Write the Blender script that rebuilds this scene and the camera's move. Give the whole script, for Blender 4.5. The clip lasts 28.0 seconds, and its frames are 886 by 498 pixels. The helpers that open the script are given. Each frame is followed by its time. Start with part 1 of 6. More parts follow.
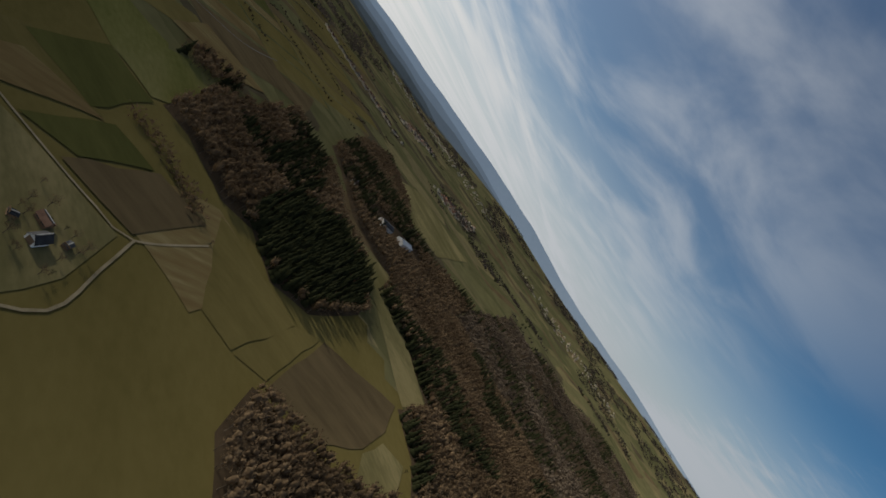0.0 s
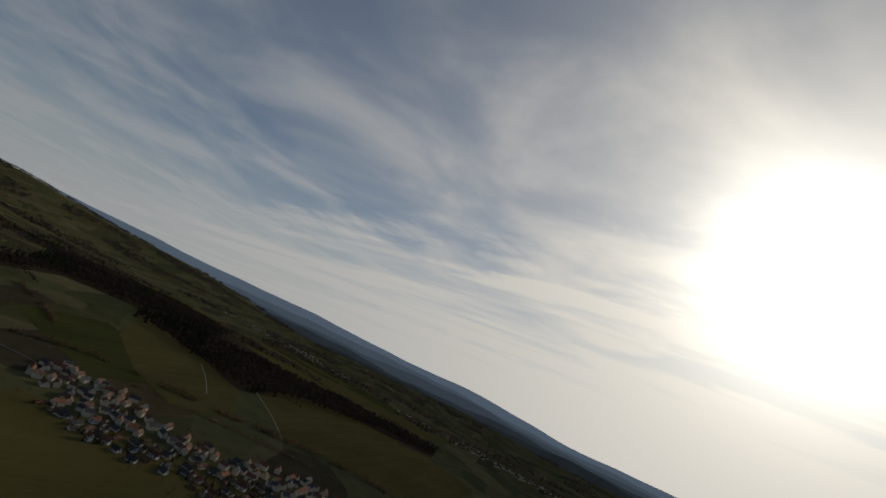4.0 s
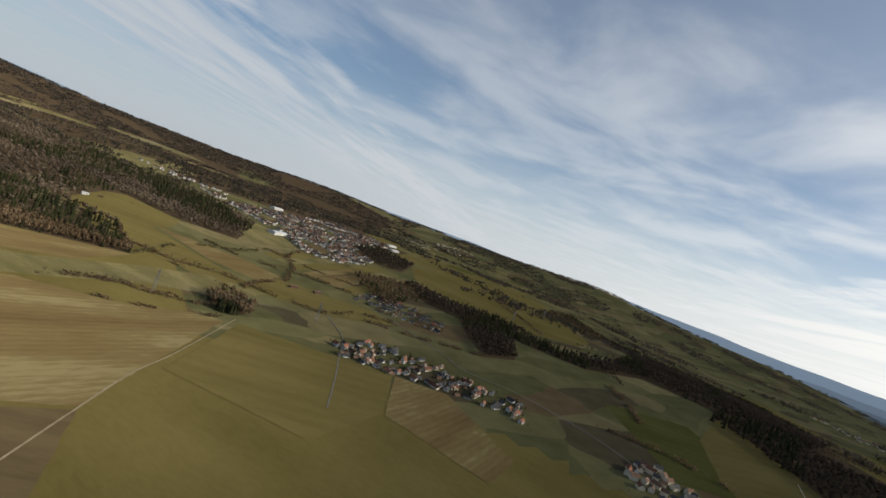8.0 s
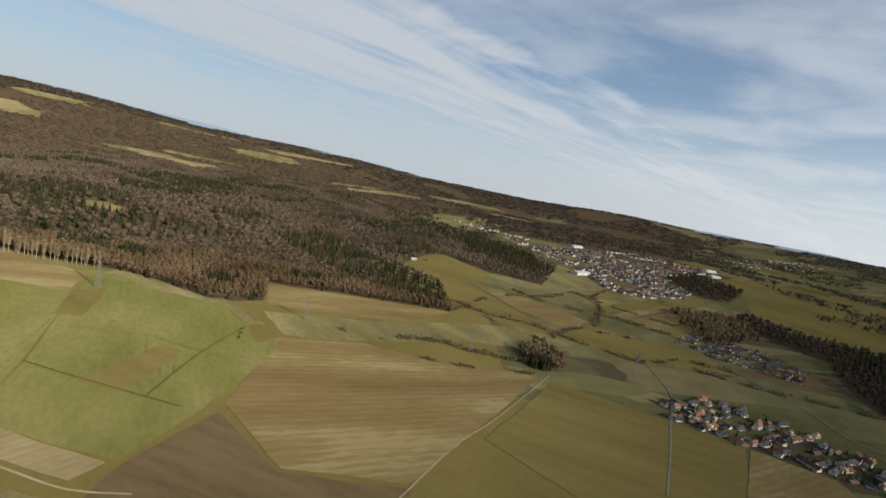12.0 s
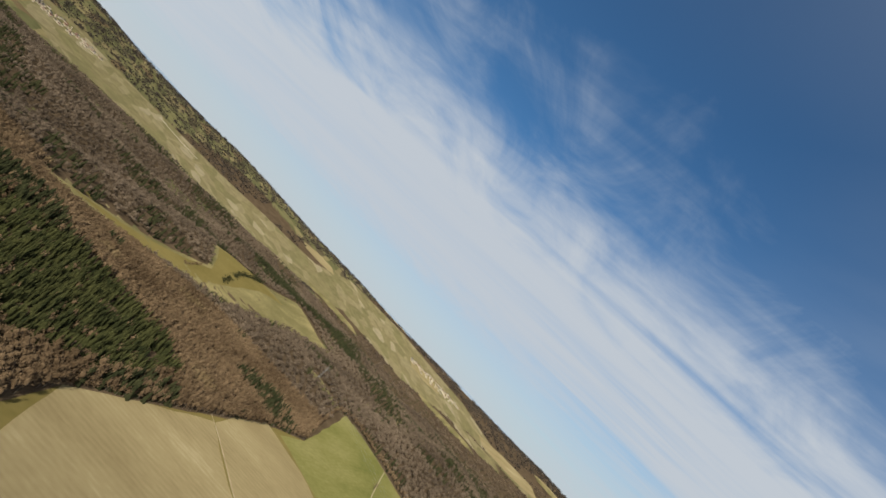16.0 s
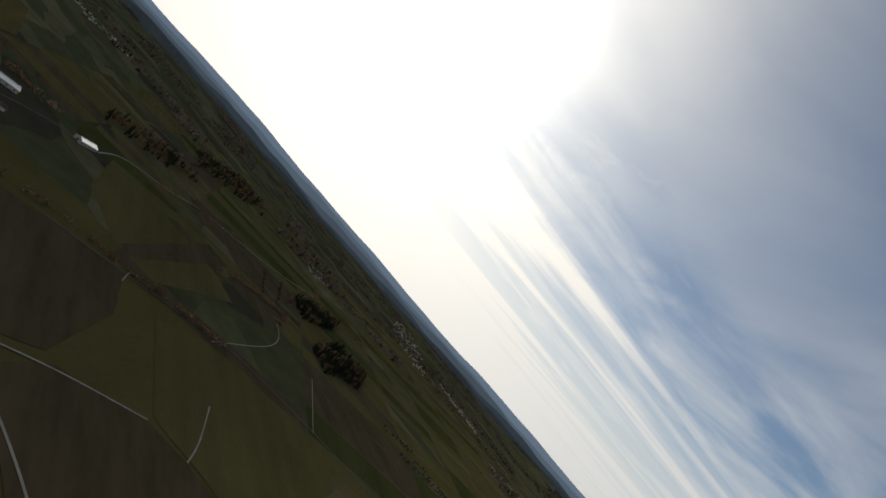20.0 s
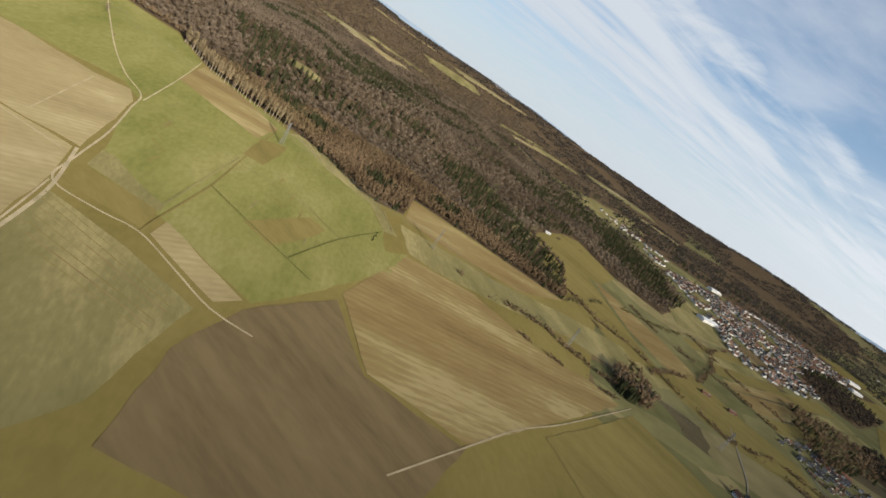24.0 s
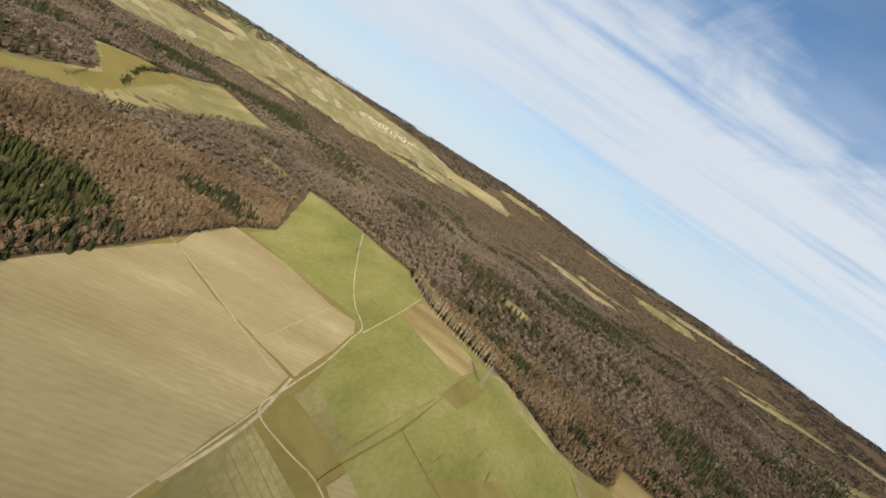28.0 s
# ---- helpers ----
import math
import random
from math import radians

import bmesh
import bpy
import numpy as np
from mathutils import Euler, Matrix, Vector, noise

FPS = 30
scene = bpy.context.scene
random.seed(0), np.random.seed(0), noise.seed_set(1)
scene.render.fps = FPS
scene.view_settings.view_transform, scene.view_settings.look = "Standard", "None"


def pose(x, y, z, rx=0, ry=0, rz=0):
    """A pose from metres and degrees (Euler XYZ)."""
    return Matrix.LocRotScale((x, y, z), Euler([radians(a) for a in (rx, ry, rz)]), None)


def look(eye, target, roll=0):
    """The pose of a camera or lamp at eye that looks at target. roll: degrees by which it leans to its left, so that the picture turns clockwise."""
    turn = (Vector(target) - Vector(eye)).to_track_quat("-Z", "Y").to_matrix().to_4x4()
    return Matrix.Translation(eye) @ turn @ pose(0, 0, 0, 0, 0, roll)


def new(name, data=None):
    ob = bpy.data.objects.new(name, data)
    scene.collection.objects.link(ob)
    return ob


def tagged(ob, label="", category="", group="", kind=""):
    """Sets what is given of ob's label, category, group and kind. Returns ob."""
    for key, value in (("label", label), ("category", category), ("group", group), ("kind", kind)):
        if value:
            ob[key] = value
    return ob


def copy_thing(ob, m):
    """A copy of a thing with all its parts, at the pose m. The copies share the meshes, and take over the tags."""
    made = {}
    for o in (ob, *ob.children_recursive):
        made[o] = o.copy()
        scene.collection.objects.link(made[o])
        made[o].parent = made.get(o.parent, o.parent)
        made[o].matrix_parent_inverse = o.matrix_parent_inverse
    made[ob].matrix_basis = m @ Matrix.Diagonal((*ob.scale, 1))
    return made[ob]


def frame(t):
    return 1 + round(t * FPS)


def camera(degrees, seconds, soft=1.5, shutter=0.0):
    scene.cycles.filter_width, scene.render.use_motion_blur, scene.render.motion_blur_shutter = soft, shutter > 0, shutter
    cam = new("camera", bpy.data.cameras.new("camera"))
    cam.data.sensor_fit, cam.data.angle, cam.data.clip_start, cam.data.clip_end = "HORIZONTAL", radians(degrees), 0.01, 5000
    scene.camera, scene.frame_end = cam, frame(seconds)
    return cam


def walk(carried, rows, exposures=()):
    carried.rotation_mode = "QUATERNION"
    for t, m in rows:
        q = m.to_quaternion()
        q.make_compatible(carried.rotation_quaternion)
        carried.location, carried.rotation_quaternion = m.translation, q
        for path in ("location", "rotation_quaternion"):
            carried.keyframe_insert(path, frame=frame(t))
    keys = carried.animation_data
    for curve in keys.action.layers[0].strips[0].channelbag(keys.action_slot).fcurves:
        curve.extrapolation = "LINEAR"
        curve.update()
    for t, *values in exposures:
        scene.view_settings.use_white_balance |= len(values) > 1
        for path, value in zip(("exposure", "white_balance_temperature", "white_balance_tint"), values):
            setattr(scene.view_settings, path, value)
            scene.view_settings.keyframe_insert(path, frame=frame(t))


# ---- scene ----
# Camera: a model glider circling about 200 m over farmland; wide lens, one focal length.
cam = camera(81, 28.0, soft=1.6)
PATH = [
    (0.0, pose(-80.7, -19.9, 186.9, 74.09, -56.48, 167.27)),
    (0.5, pose(-81.8, -24.5, 185.1, 86.49, -52.74, 177.59)),
    (1.0, pose(-82.2, -29.5, 183.8, 99.55, -50.28, -173.70)),
    (1.5, pose(-81.2, -35.0, 183.4, 98.98, -49.84, -160.07)),
    (2.0, pose(-78.8, -41.7, 184.2, 91.27, -49.18, -140.37)),
    (2.5, pose(-75.6, -50.3, 185.1, 87.46, -46.61, -123.91)),
    (3.0, pose(-71.9, -60.2, 185.1, 90.40, -38.55, -114.08)),
    (3.5, pose(-67.8, -69.6, 184.9, 97.64, -31.02, -105.92)),
    (4.0, pose(-63.5, -78.0, 184.5, 104.30, -25.54, -94.75)),
    (4.5, pose(-59.1, -84.8, 184.1, 109.63, -22.61, -82.71)),
    (5.0, pose(-54.8, -89.6, 183.8, 112.29, -21.80, -71.47)),
    (5.5, pose(-50.8, -91.9, 183.8, 111.00, -22.14, -62.56)),
    (6.0, pose(-47.3, -91.4, 184.2, 104.82, -22.77, -57.48)),
    (6.5, pose(-44.5, -87.9, 185.3, 94.66, -21.36, -50.80)),
    (7.0, pose(-41.6, -81.3, 186.4, 88.31, -18.18, -42.28)),
    (7.5, pose(-38.1, -71.8, 187.4, 87.04, -18.88, -35.95)),
    (8.0, pose(-33.8, -60.8, 187.8, 87.91, -21.29, -32.47)),
    (8.5, pose(-28.8, -48.2, 188.6, 89.29, -22.54, -28.47)),
    (9.0, pose(-23.3, -34.7, 190.3, 89.35, -20.71, -20.70)),
    (9.5, pose(-18.7, -22.2, 192.1, 86.58, -16.49, -10.46)),
    (10.0, pose(-16.5, -12.9, 193.4, 84.28, -12.04, -3.78)),
    (10.5, pose(-17.2, -6.8, 194.8, 83.61, -11.70, -0.78)),
    (11.0, pose(-19.8, -3.1, 196.4, 81.89, -8.85, 0.84)),
    (11.5, pose(-21.7, -1.0, 198.0, 81.91, -11.53, 1.44)),
    (12.0, pose(-23.0, 1.9, 198.7, 81.86, -11.28, 0.45)),
    (12.5, pose(-24.1, 6.3, 198.3, 85.22, -5.42, 1.20)),
    (13.0, pose(-25.3, 11.3, 197.3, 95.63, -11.74, 2.79)),
    (13.5, pose(-27.6, 16.5, 195.8, 106.02, -16.50, -1.84)),
    (14.0, pose(-30.8, 21.4, 194.0, 116.11, -19.57, -8.12)),
    (14.5, pose(-35.1, 25.4, 192.2, 124.43, -22.34, -11.93)),
    (15.0, pose(-40.3, 28.1, 190.6, 129.08, -27.47, -8.24)),
    (15.5, pose(-46.1, 29.4, 189.6, 126.40, -37.01, 8.64)),
    (16.0, pose(-52.5, 28.7, 189.6, 104.22, -45.88, 52.93)),
    (16.5, pose(-59.2, 26.1, 190.9, 95.23, -46.93, 74.85)),
    (17.0, pose(-65.4, 21.1, 193.4, 85.20, -51.20, 99.27)),
    (17.5, pose(-71.5, 14.9, 195.8, 83.33, -54.09, 116.92)),
    (18.0, pose(-76.8, 8.0, 196.9, 88.33, -51.90, 131.84)),
    (18.5, pose(-80.7, 0.4, 197.0, 97.12, -53.30, 143.20)),
    (19.0, pose(-82.8, -7.7, 196.1, 97.43, -55.97, 169.69)),
    (19.5, pose(-82.9, -15.2, 194.3, 92.28, -50.84, -164.09)),
    (20.0, pose(-81.2, -21.1, 191.9, 98.55, -48.59, -151.36)),
    (20.5, pose(-77.7, -24.9, 189.6, 106.53, -42.35, -140.18)),
    (21.0, pose(-73.0, -27.3, 188.6, 120.01, -38.57, -131.14)),
    (21.5, pose(-67.5, -27.9, 188.8, 134.38, -38.50, -121.76)),
    (22.0, pose(-61.7, -26.6, 190.2, 145.37, -42.89, -110.25)),
    (22.5, pose(-56.2, -23.1, 192.7, 146.73, -51.24, -92.70)),
    (23.0, pose(-51.5, -17.5, 196.1, 125.78, -58.20, -58.26)),
    (23.5, pose(-47.9, -9.5, 200.4, 86.27, -47.14, -10.60)),
    (24.0, pose(-45.5, 0.3, 204.9, 68.68, -31.97, 21.01)),
    (24.5, pose(-45.0, 10.3, 207.3, 72.36, -30.24, 30.57)),
    (25.0, pose(-47.5, 18.5, 208.3, 80.78, -24.66, 24.11)),
    (25.5, pose(-53.3, 26.2, 209.1, 78.88, -20.12, 26.07)),
    (26.0, pose(-61.2, 32.9, 209.6, 75.06, -12.85, 33.06)),
    (26.5, pose(-69.0, 37.5, 209.7, 72.51, -10.74, 36.89)),
    (27.0, pose(-75.7, 39.4, 209.6, 74.44, -21.00, 38.05)),
    (27.5, pose(-81.5, 40.8, 209.2, 76.61, -26.38, 38.17)),
    (28.0, pose(-86.7, 42.3, 209.5, 79.36, -32.51, 47.17)),
]
EXPOSURES = [
    (0.0, -0.42), (1.0, -0.12), (2.0, -0.82), (3.0, -1.37), (3.5, -1.37), (5.5, -0.32), (6.0, -0.17), (7.0, -0.13), (8.0, -0.02), (10.0, 0.06), (13.0, 0.13), (15.5, 0.18), (16.0, 0.13), (17.0, -0.22), (18.0, -0.22), (19.0, -0.02), (20.0, -0.50), (20.5, -0.70), (22.5, 0.13), (23.0, 0.23), (24.0, 0.38), (26.0, 0.08), (28.0, 0.48),
]
walk(cam, PATH, EXPOSURES)

# ---- light: hazy afternoon sun low in the south-east of the plan, thin cirrus ----
SUN_AZ, SUN_EL = radians(-35.3), radians(23.6)
CIRRUS = 46.0
SUN_DIR = Vector((math.cos(SUN_AZ) * math.cos(SUN_EL), math.sin(SUN_AZ) * math.cos(SUN_EL), math.sin(SUN_EL)))


def make_world():
    world = bpy.data.worlds.new("sky")
    scene.world = world
    world.use_nodes = True
    nt = world.node_tree
    nt.nodes.clear()
    n, l = nt.nodes.new, nt.links.new
    out, bg = n("ShaderNodeOutputWorld"), n("ShaderNodeBackground")
    sky = n("ShaderNodeTexSky")
    sky.sky_type, sky.sun_disc = "NISHITA", False
    sky.sun_elevation, sky.sun_rotation = SUN_EL, math.pi / 2 - SUN_AZ
    sky.altitude, sky.air_density, sky.dust_density, sky.ozone_density = 300, 1.0, 0.4, 3.0
    tc = n("ShaderNodeTexCoord")
    # cirrus on a plane far above: rolls and streaks that all run the same way, from the south-west to the north-east
    sep = n("ShaderNodeSeparateXYZ")
    l(tc.outputs["Generated"], sep.inputs[0])

    def calc(op, p, q=0.0, r=0.0, clamp=False):
        m = n("ShaderNodeMath"); m.operation, m.use_clamp = op, clamp
        for k, v in enumerate((p, q, r)):
            if isinstance(v, (int, float)):
                m.inputs[k].default_value = v
            else:
                l(v, m.inputs[k])
        return m.outputs[0]

    def ease(value, lo, hi, to0=0.0, to1=1.0):
        m = n("ShaderNodeMapRange"); m.interpolation_type = "SMOOTHSTEP"
        for k, v in (("Value", value), ("From Min", lo), ("From Max", hi), ("To Min", to0), ("To Max", to1)):
            if isinstance(v, (int, float)):
                m.inputs[k].default_value = v
            else:
                l(v, m.inputs[k])
        return m.outputs[0]

    up = calc("ADD", calc("MAXIMUM", sep.outputs["Z"], 0.0), 0.025)
    px, py = calc("DIVIDE", sep.outputs["X"], up), calc("DIVIDE", sep.outputs["Y"], up)
    ca, sa = math.cos(radians(CIRRUS)), math.sin(radians(CIRRUS))
    along = calc("ADD", calc("MULTIPLY", px, ca), calc("MULTIPLY", py, sa))
    across = calc("ADD", calc("MULTIPLY", px, -sa), calc("MULTIPLY", py, ca))

    def streaks(sa, sc, shift, detail, rough, warp):
        v = n("ShaderNodeCombineXYZ")
        l(calc("MULTIPLY", along, sa), v.inputs[0]); l(calc("MULTIPLY", across, sc), v.inputs[1]); v.inputs[2].default_value = shift
        tx = n("ShaderNodeTexNoise")
        tx.inputs["Scale"].default_value, tx.inputs["Detail"].default_value = 1.0, detail
        tx.inputs["Roughness"].default_value, tx.inputs["Distortion"].default_value = rough, warp
        l(v.outputs[0], tx.inputs["Vector"])
        return tx.outputs["Fac"]

    rolls = streaks(0.16, 0.95, 1.7, 4, 0.5, 0.5)
    fibre = streaks(0.55, 2.6, 5.3, 7, 0.55, 0.35)
    patch = streaks(0.95, 1.05, 9.1, 6, 0.52, 0.35)
    ripple = streaks(1.9, 1.1, 3.3, 6, 0.6, 0.8)
    torn = calc("MULTIPLY_ADD", fibre, 1.5, calc("MULTIPLY_ADD", rolls, 1.4, calc("MULTIPLY_ADD", ripple, 2.2, -2.55)))
    rifts = ease(calc("MULTIPLY_ADD", fibre, 0.45, calc("MULTIPLY", rolls, 0.7)), 0.42, 0.68)
    # the broad bank in the west, solid in the south-west and broken into streaks further north
    broken = ease(along, -1.2, 1.4, 0.14, 0.74)
    solid = calc("SUBTRACT", 1.0, calc("MULTIPLY", broken, calc("SUBTRACT", 1.0, rifts)))
    west = calc("MULTIPLY", ease(calc("ADD", across, torn), 1.35, 3.3), solid)
    west = calc("MULTIPLY", west, ease(calc("ADD", across, calc("MULTIPLY", torn, 1.5)), 5.2, 8.5, 0.97, 0.42))
    # streaks under and beside the sun in the south-east
    lanes = ease(calc("MULTIPLY_ADD", fibre, 0.25, rolls), 0.50, 0.76, 0.30, 0.95)
    east = calc("MULTIPLY", ease(calc("SUBTRACT", calc("MULTIPLY", torn, 0.7), across), 1.7, 3.5), lanes)
    # a thin patchy veil overhead, thickest in the east
    over = calc("MULTIPLY", ease(across, 1.3, -0.5), ease(patch, 0.36, 0.70, 0.14, 0.56))
    over = calc("MULTIPLY", over, ease(calc("ABSOLUTE", calc("ADD", along, 0.75)), 0.2, 1.3, 0.3, 1.0))
    thinly = calc("MULTIPLY", ease(along, -0.1, 2.2, 0.0, 0.62), ease(patch, 0.34, 0.68, 0.38, 1.0))
    amt = calc("MAXIMUM", calc("MAXIMUM", west, east), calc("MAXIMUM", over, thinly))
    # haze towards the horizon
    hz = ease(sep.outputs["Z"], 0.25, -0.02, 0.0, 0.86)
    veil = calc("SUBTRACT", 1.0, calc("MULTIPLY", calc("SUBTRACT", 1.0, amt, 0.0, True), calc("SUBTRACT", 1.0, hz)))
    # sun's aureole in the thin cloud
    dot = n("ShaderNodeVectorMath"); dot.operation = "DOT_PRODUCT"; dot.inputs[1].default_value = SUN_DIR
    nrm = n("ShaderNodeVectorMath"); nrm.operation = "NORMALIZE"
    l(tc.outputs["Generated"], nrm.inputs[0]); l(nrm.outputs[0], dot.inputs[0])
    pos = n("ShaderNodeMath"); pos.operation = "MAXIMUM"; pos.inputs[1].default_value = 0.0
    l(dot.outputs["Value"], pos.inputs[0])
    def lobe(power, gain):
        p = n("ShaderNodeMath"); p.operation = "POWER"; p.inputs[1].default_value = power
        g = n("ShaderNodeMath"); g.operation = "MULTIPLY"; g.inputs[1].default_value = gain
        l(pos.outputs[0], p.inputs[0]); l(p.outputs[0], g.inputs[0])
        return g.outputs[0]
    glow = n("ShaderNodeMath"); glow.operation = "ADD"
    l(lobe(7, 6.0), glow.inputs[0]); l(lobe(85, 40.0), glow.inputs[1])
    half = n("ShaderNodeMath"); half.operation = "MULTIPLY_ADD"; half.inputs[1].default_value = 0.5; half.inputs[2].default_value = 0.5
    l(dot.outputs["Value"], half.inputs[0])
    wide = n("ShaderNodeMath"); wide.operation = "POWER"; wide.inputs[1].default_value = 2.4
    l(half.outputs[0], wide.inputs[0])
    side = n("ShaderNodeMath"); side.operation = "MULTIPLY_ADD"; side.inputs[1].default_value = 9.0; side.inputs[2].default_value = 6.9
    l(wide.outputs[0], side.inputs[0])
    white = n("ShaderNodeMath"); white.operation = "ADD"
    l(glow.outputs[0], white.inputs[0]); l(side.outputs[0], white.inputs[1])
    cloud = n("ShaderNodeMix"); cloud.data_type = "RGBA"; cloud.blend_type = "MULTIPLY"; cloud.inputs["Factor"].default_value = 1.0
    ccol = n("ShaderNodeCombineXYZ")
    for k in range(3):
        l(white.outputs[0], ccol.inputs[k])
    tint = n("ShaderNodeMix"); tint.data_type = "RGBA"
    tint.inputs["A"].default_value, tint.inputs["B"].default_value = (0.88, 0.955, 1.045, 1), (1.05, 0.99, 0.88, 1)
    l(wide.outputs[0], tint.inputs["Factor"]); l(tint.outputs["Result"], cloud.inputs["A"])
    thin = n("ShaderNodeMath"); thin.operation = "MULTIPLY_ADD"; thin.inputs[1].default_value = 0.55; thin.use_clamp = True
    core = n("ShaderNodeMath"); core.operation = "POWER"; core.inputs[1].default_value = 13.0
    l(half.outputs[0], core.inputs[0]); l(core.outputs[0], thin.inputs[0]); l(veil, thin.inputs[2])
    l(ccol.outputs[0], cloud.inputs["B"])
    clear = n("ShaderNodeMix"); clear.data_type = "RGBA"; clear.blend_type = "MULTIPLY"; clear.inputs["Factor"].default_value = 1.0
    l(sky.outputs[0], clear.inputs["A"]); clear.inputs["B"].default_value = (0.56, 0.92, 1.10, 1)
    mix = n("ShaderNodeMix"); mix.data_type = "RGBA"; mix.clamp_result = False
    l(thin.outputs[0], mix.inputs["Factor"]); l(clear.outputs["Result"], mix.inputs["A"]); l(cloud.outputs["Result"], mix.inputs["B"])
    # the aureole shows over the clear gaps too
    aur = n("ShaderNodeCombineXYZ")
    for k, gain in enumerate((9.0, 8.2, 7.0)):
        l(lobe(28, gain), aur.inputs[k])
    tot = n("ShaderNodeMix"); tot.data_type = "RGBA"; tot.blend_type = "ADD"; tot.inputs["Factor"].default_value = 1.0
    l(mix.outputs["Result"], tot.inputs["A"]); l(aur.outputs[0], tot.inputs["B"])
    l(tot.outputs["Result"], bg.inputs["Color"])
    bg.inputs["Strength"].default_value = 0.080
    l(bg.outputs[0], out.inputs["Surface"])


make_world()
sun = new("sun", bpy.data.lights.new("sun", "SUN"))
sun.data.energy, sun.data.angle, sun.data.color = 4.3, radians(0.6), (1.0, 0.93, 0.80)
sun.matrix_world = look(SUN_DIR * 100, (0, 0, 0))

# ---- materials ----
MATS = {}


def surface(name, stops, scale=0.05, fine=1.5, rough=0.9, bump=0.0, island=0.0, per_object=0.0, stretch=(1, 1, 1), turn=0.0, rows=0.0, spec=0.0, thin=0.0):
    """Ground, leaf or building material: stops of colour laid out by noise at two scales, varied per piece, with plough rows where asked."""
    m = bpy.data.materials.new(name)
    m.use_nodes = True
    nt = m.node_tree
    b = nt.nodes["Principled BSDF"]
    n, l = nt.nodes.new, nt.links.new
    geo = n("ShaderNodeNewGeometry")
    mp = n("ShaderNodeMapping")
    mp.vector_type = "TEXTURE"
    mp.inputs["Rotation"].default_value = (0, 0, radians(turn))
    mp.inputs["Scale"].default_value = (1 / stretch[0], 1 / stretch[1], 1)
    l(geo.outputs["Position"], mp.inputs["Vector"])
    big, small = n("ShaderNodeTexNoise"), n("ShaderNodeTexNoise")
    for tx, s, d in ((big, scale, 5), (small, fine, 4)):
        tx.inputs["Scale"].default_value, tx.inputs["Detail"].default_value = s, d
        l(mp.outputs[0], tx.inputs["Vector"])
    mix = n("ShaderNodeMath"); mix.operation = "MULTIPLY_ADD"; mix.inputs[1].default_value = 0.35
    l(small.outputs["Fac"], mix.inputs[0])
    keep = n("ShaderNodeMath"); keep.operation = "MULTIPLY_ADD"; keep.inputs[1].default_value = 0.9; keep.inputs[2].default_value = -0.12
    l(big.outputs["Fac"], keep.inputs[0]); l(keep.outputs[0], mix.inputs[2])
    last = mix.outputs[0]
    if rows:
        wv = n("ShaderNodeTexWave")
        wv.inputs["Scale"].default_value, wv.inputs["Distortion"].default_value, wv.inputs["Detail"].default_value = rows, 1.2, 2
        l(mp.outputs[0], wv.inputs["Vector"])
        a = n("ShaderNodeMath"); a.operation = "MULTIPLY_ADD"; a.inputs[1].default_value = 0.07
        l(wv.outputs["Fac"], a.inputs[0]); l(last, a.inputs[2]); last = a.outputs[0]
    for amount, node, socket in ((island, geo, "Random Per Island"), (per_object, None, "Random")):
        if amount:
            node = node or n("ShaderNodeObjectInfo")
            a = n("ShaderNodeMath"); a.operation = "MULTIPLY_ADD"; a.inputs[1].default_value = amount
            s = n("ShaderNodeMath"); s.operation = "SUBTRACT"; s.inputs[1].default_value = 0.5
            l(node.outputs[socket], s.inputs[0]); l(s.outputs[0], a.inputs[0]); l(last, a.inputs[2]); last = a.outputs[0]
    ramp = n("ShaderNodeValToRGB")
    while len(ramp.color_ramp.elements) < len(stops):
        ramp.color_ramp.elements.new(0.5)
    for e, (p, c) in zip(ramp.color_ramp.elements, stops):
        e.position, e.color = p, (*c, 1)
    l(last, ramp.inputs[0]); l(ramp.outputs[0], b.inputs["Base Color"])
    b.inputs["Roughness"].default_value = rough
    b.inputs["Diffuse Roughness"].default_value = 1.0 if rough >= 0.8 else 0.0
    b.inputs["Specular IOR Level"].default_value = spec
    if bump:
        bp = n("ShaderNodeBump"); bp.inputs["Strength"].default_value = bump; bp.inputs["Distance"].default_value = 0.6
        l(small.outputs["Fac"], bp.inputs["Height"]); l(bp.outputs[0], b.inputs["Normal"])
    if thin:
        # light passes through loose twigs and needles
        glow, blend, end = n("ShaderNodeBsdfTranslucent"), n("ShaderNodeMixShader"), nt.nodes["Material Output"]
        blend.inputs[0].default_value = thin
        l(ramp.outputs[0], glow.inputs["Color"]); l(b.outputs[0], blend.inputs[1]); l(glow.outputs[0], blend.inputs[2]); l(blend.outputs[0], end.inputs["Surface"])
    MATS[name] = m
    return m


def two(name, a, b, lo=0.25, hi=0.72, **k):
    return surface(name, [(lo, a), (hi, b)], **k)


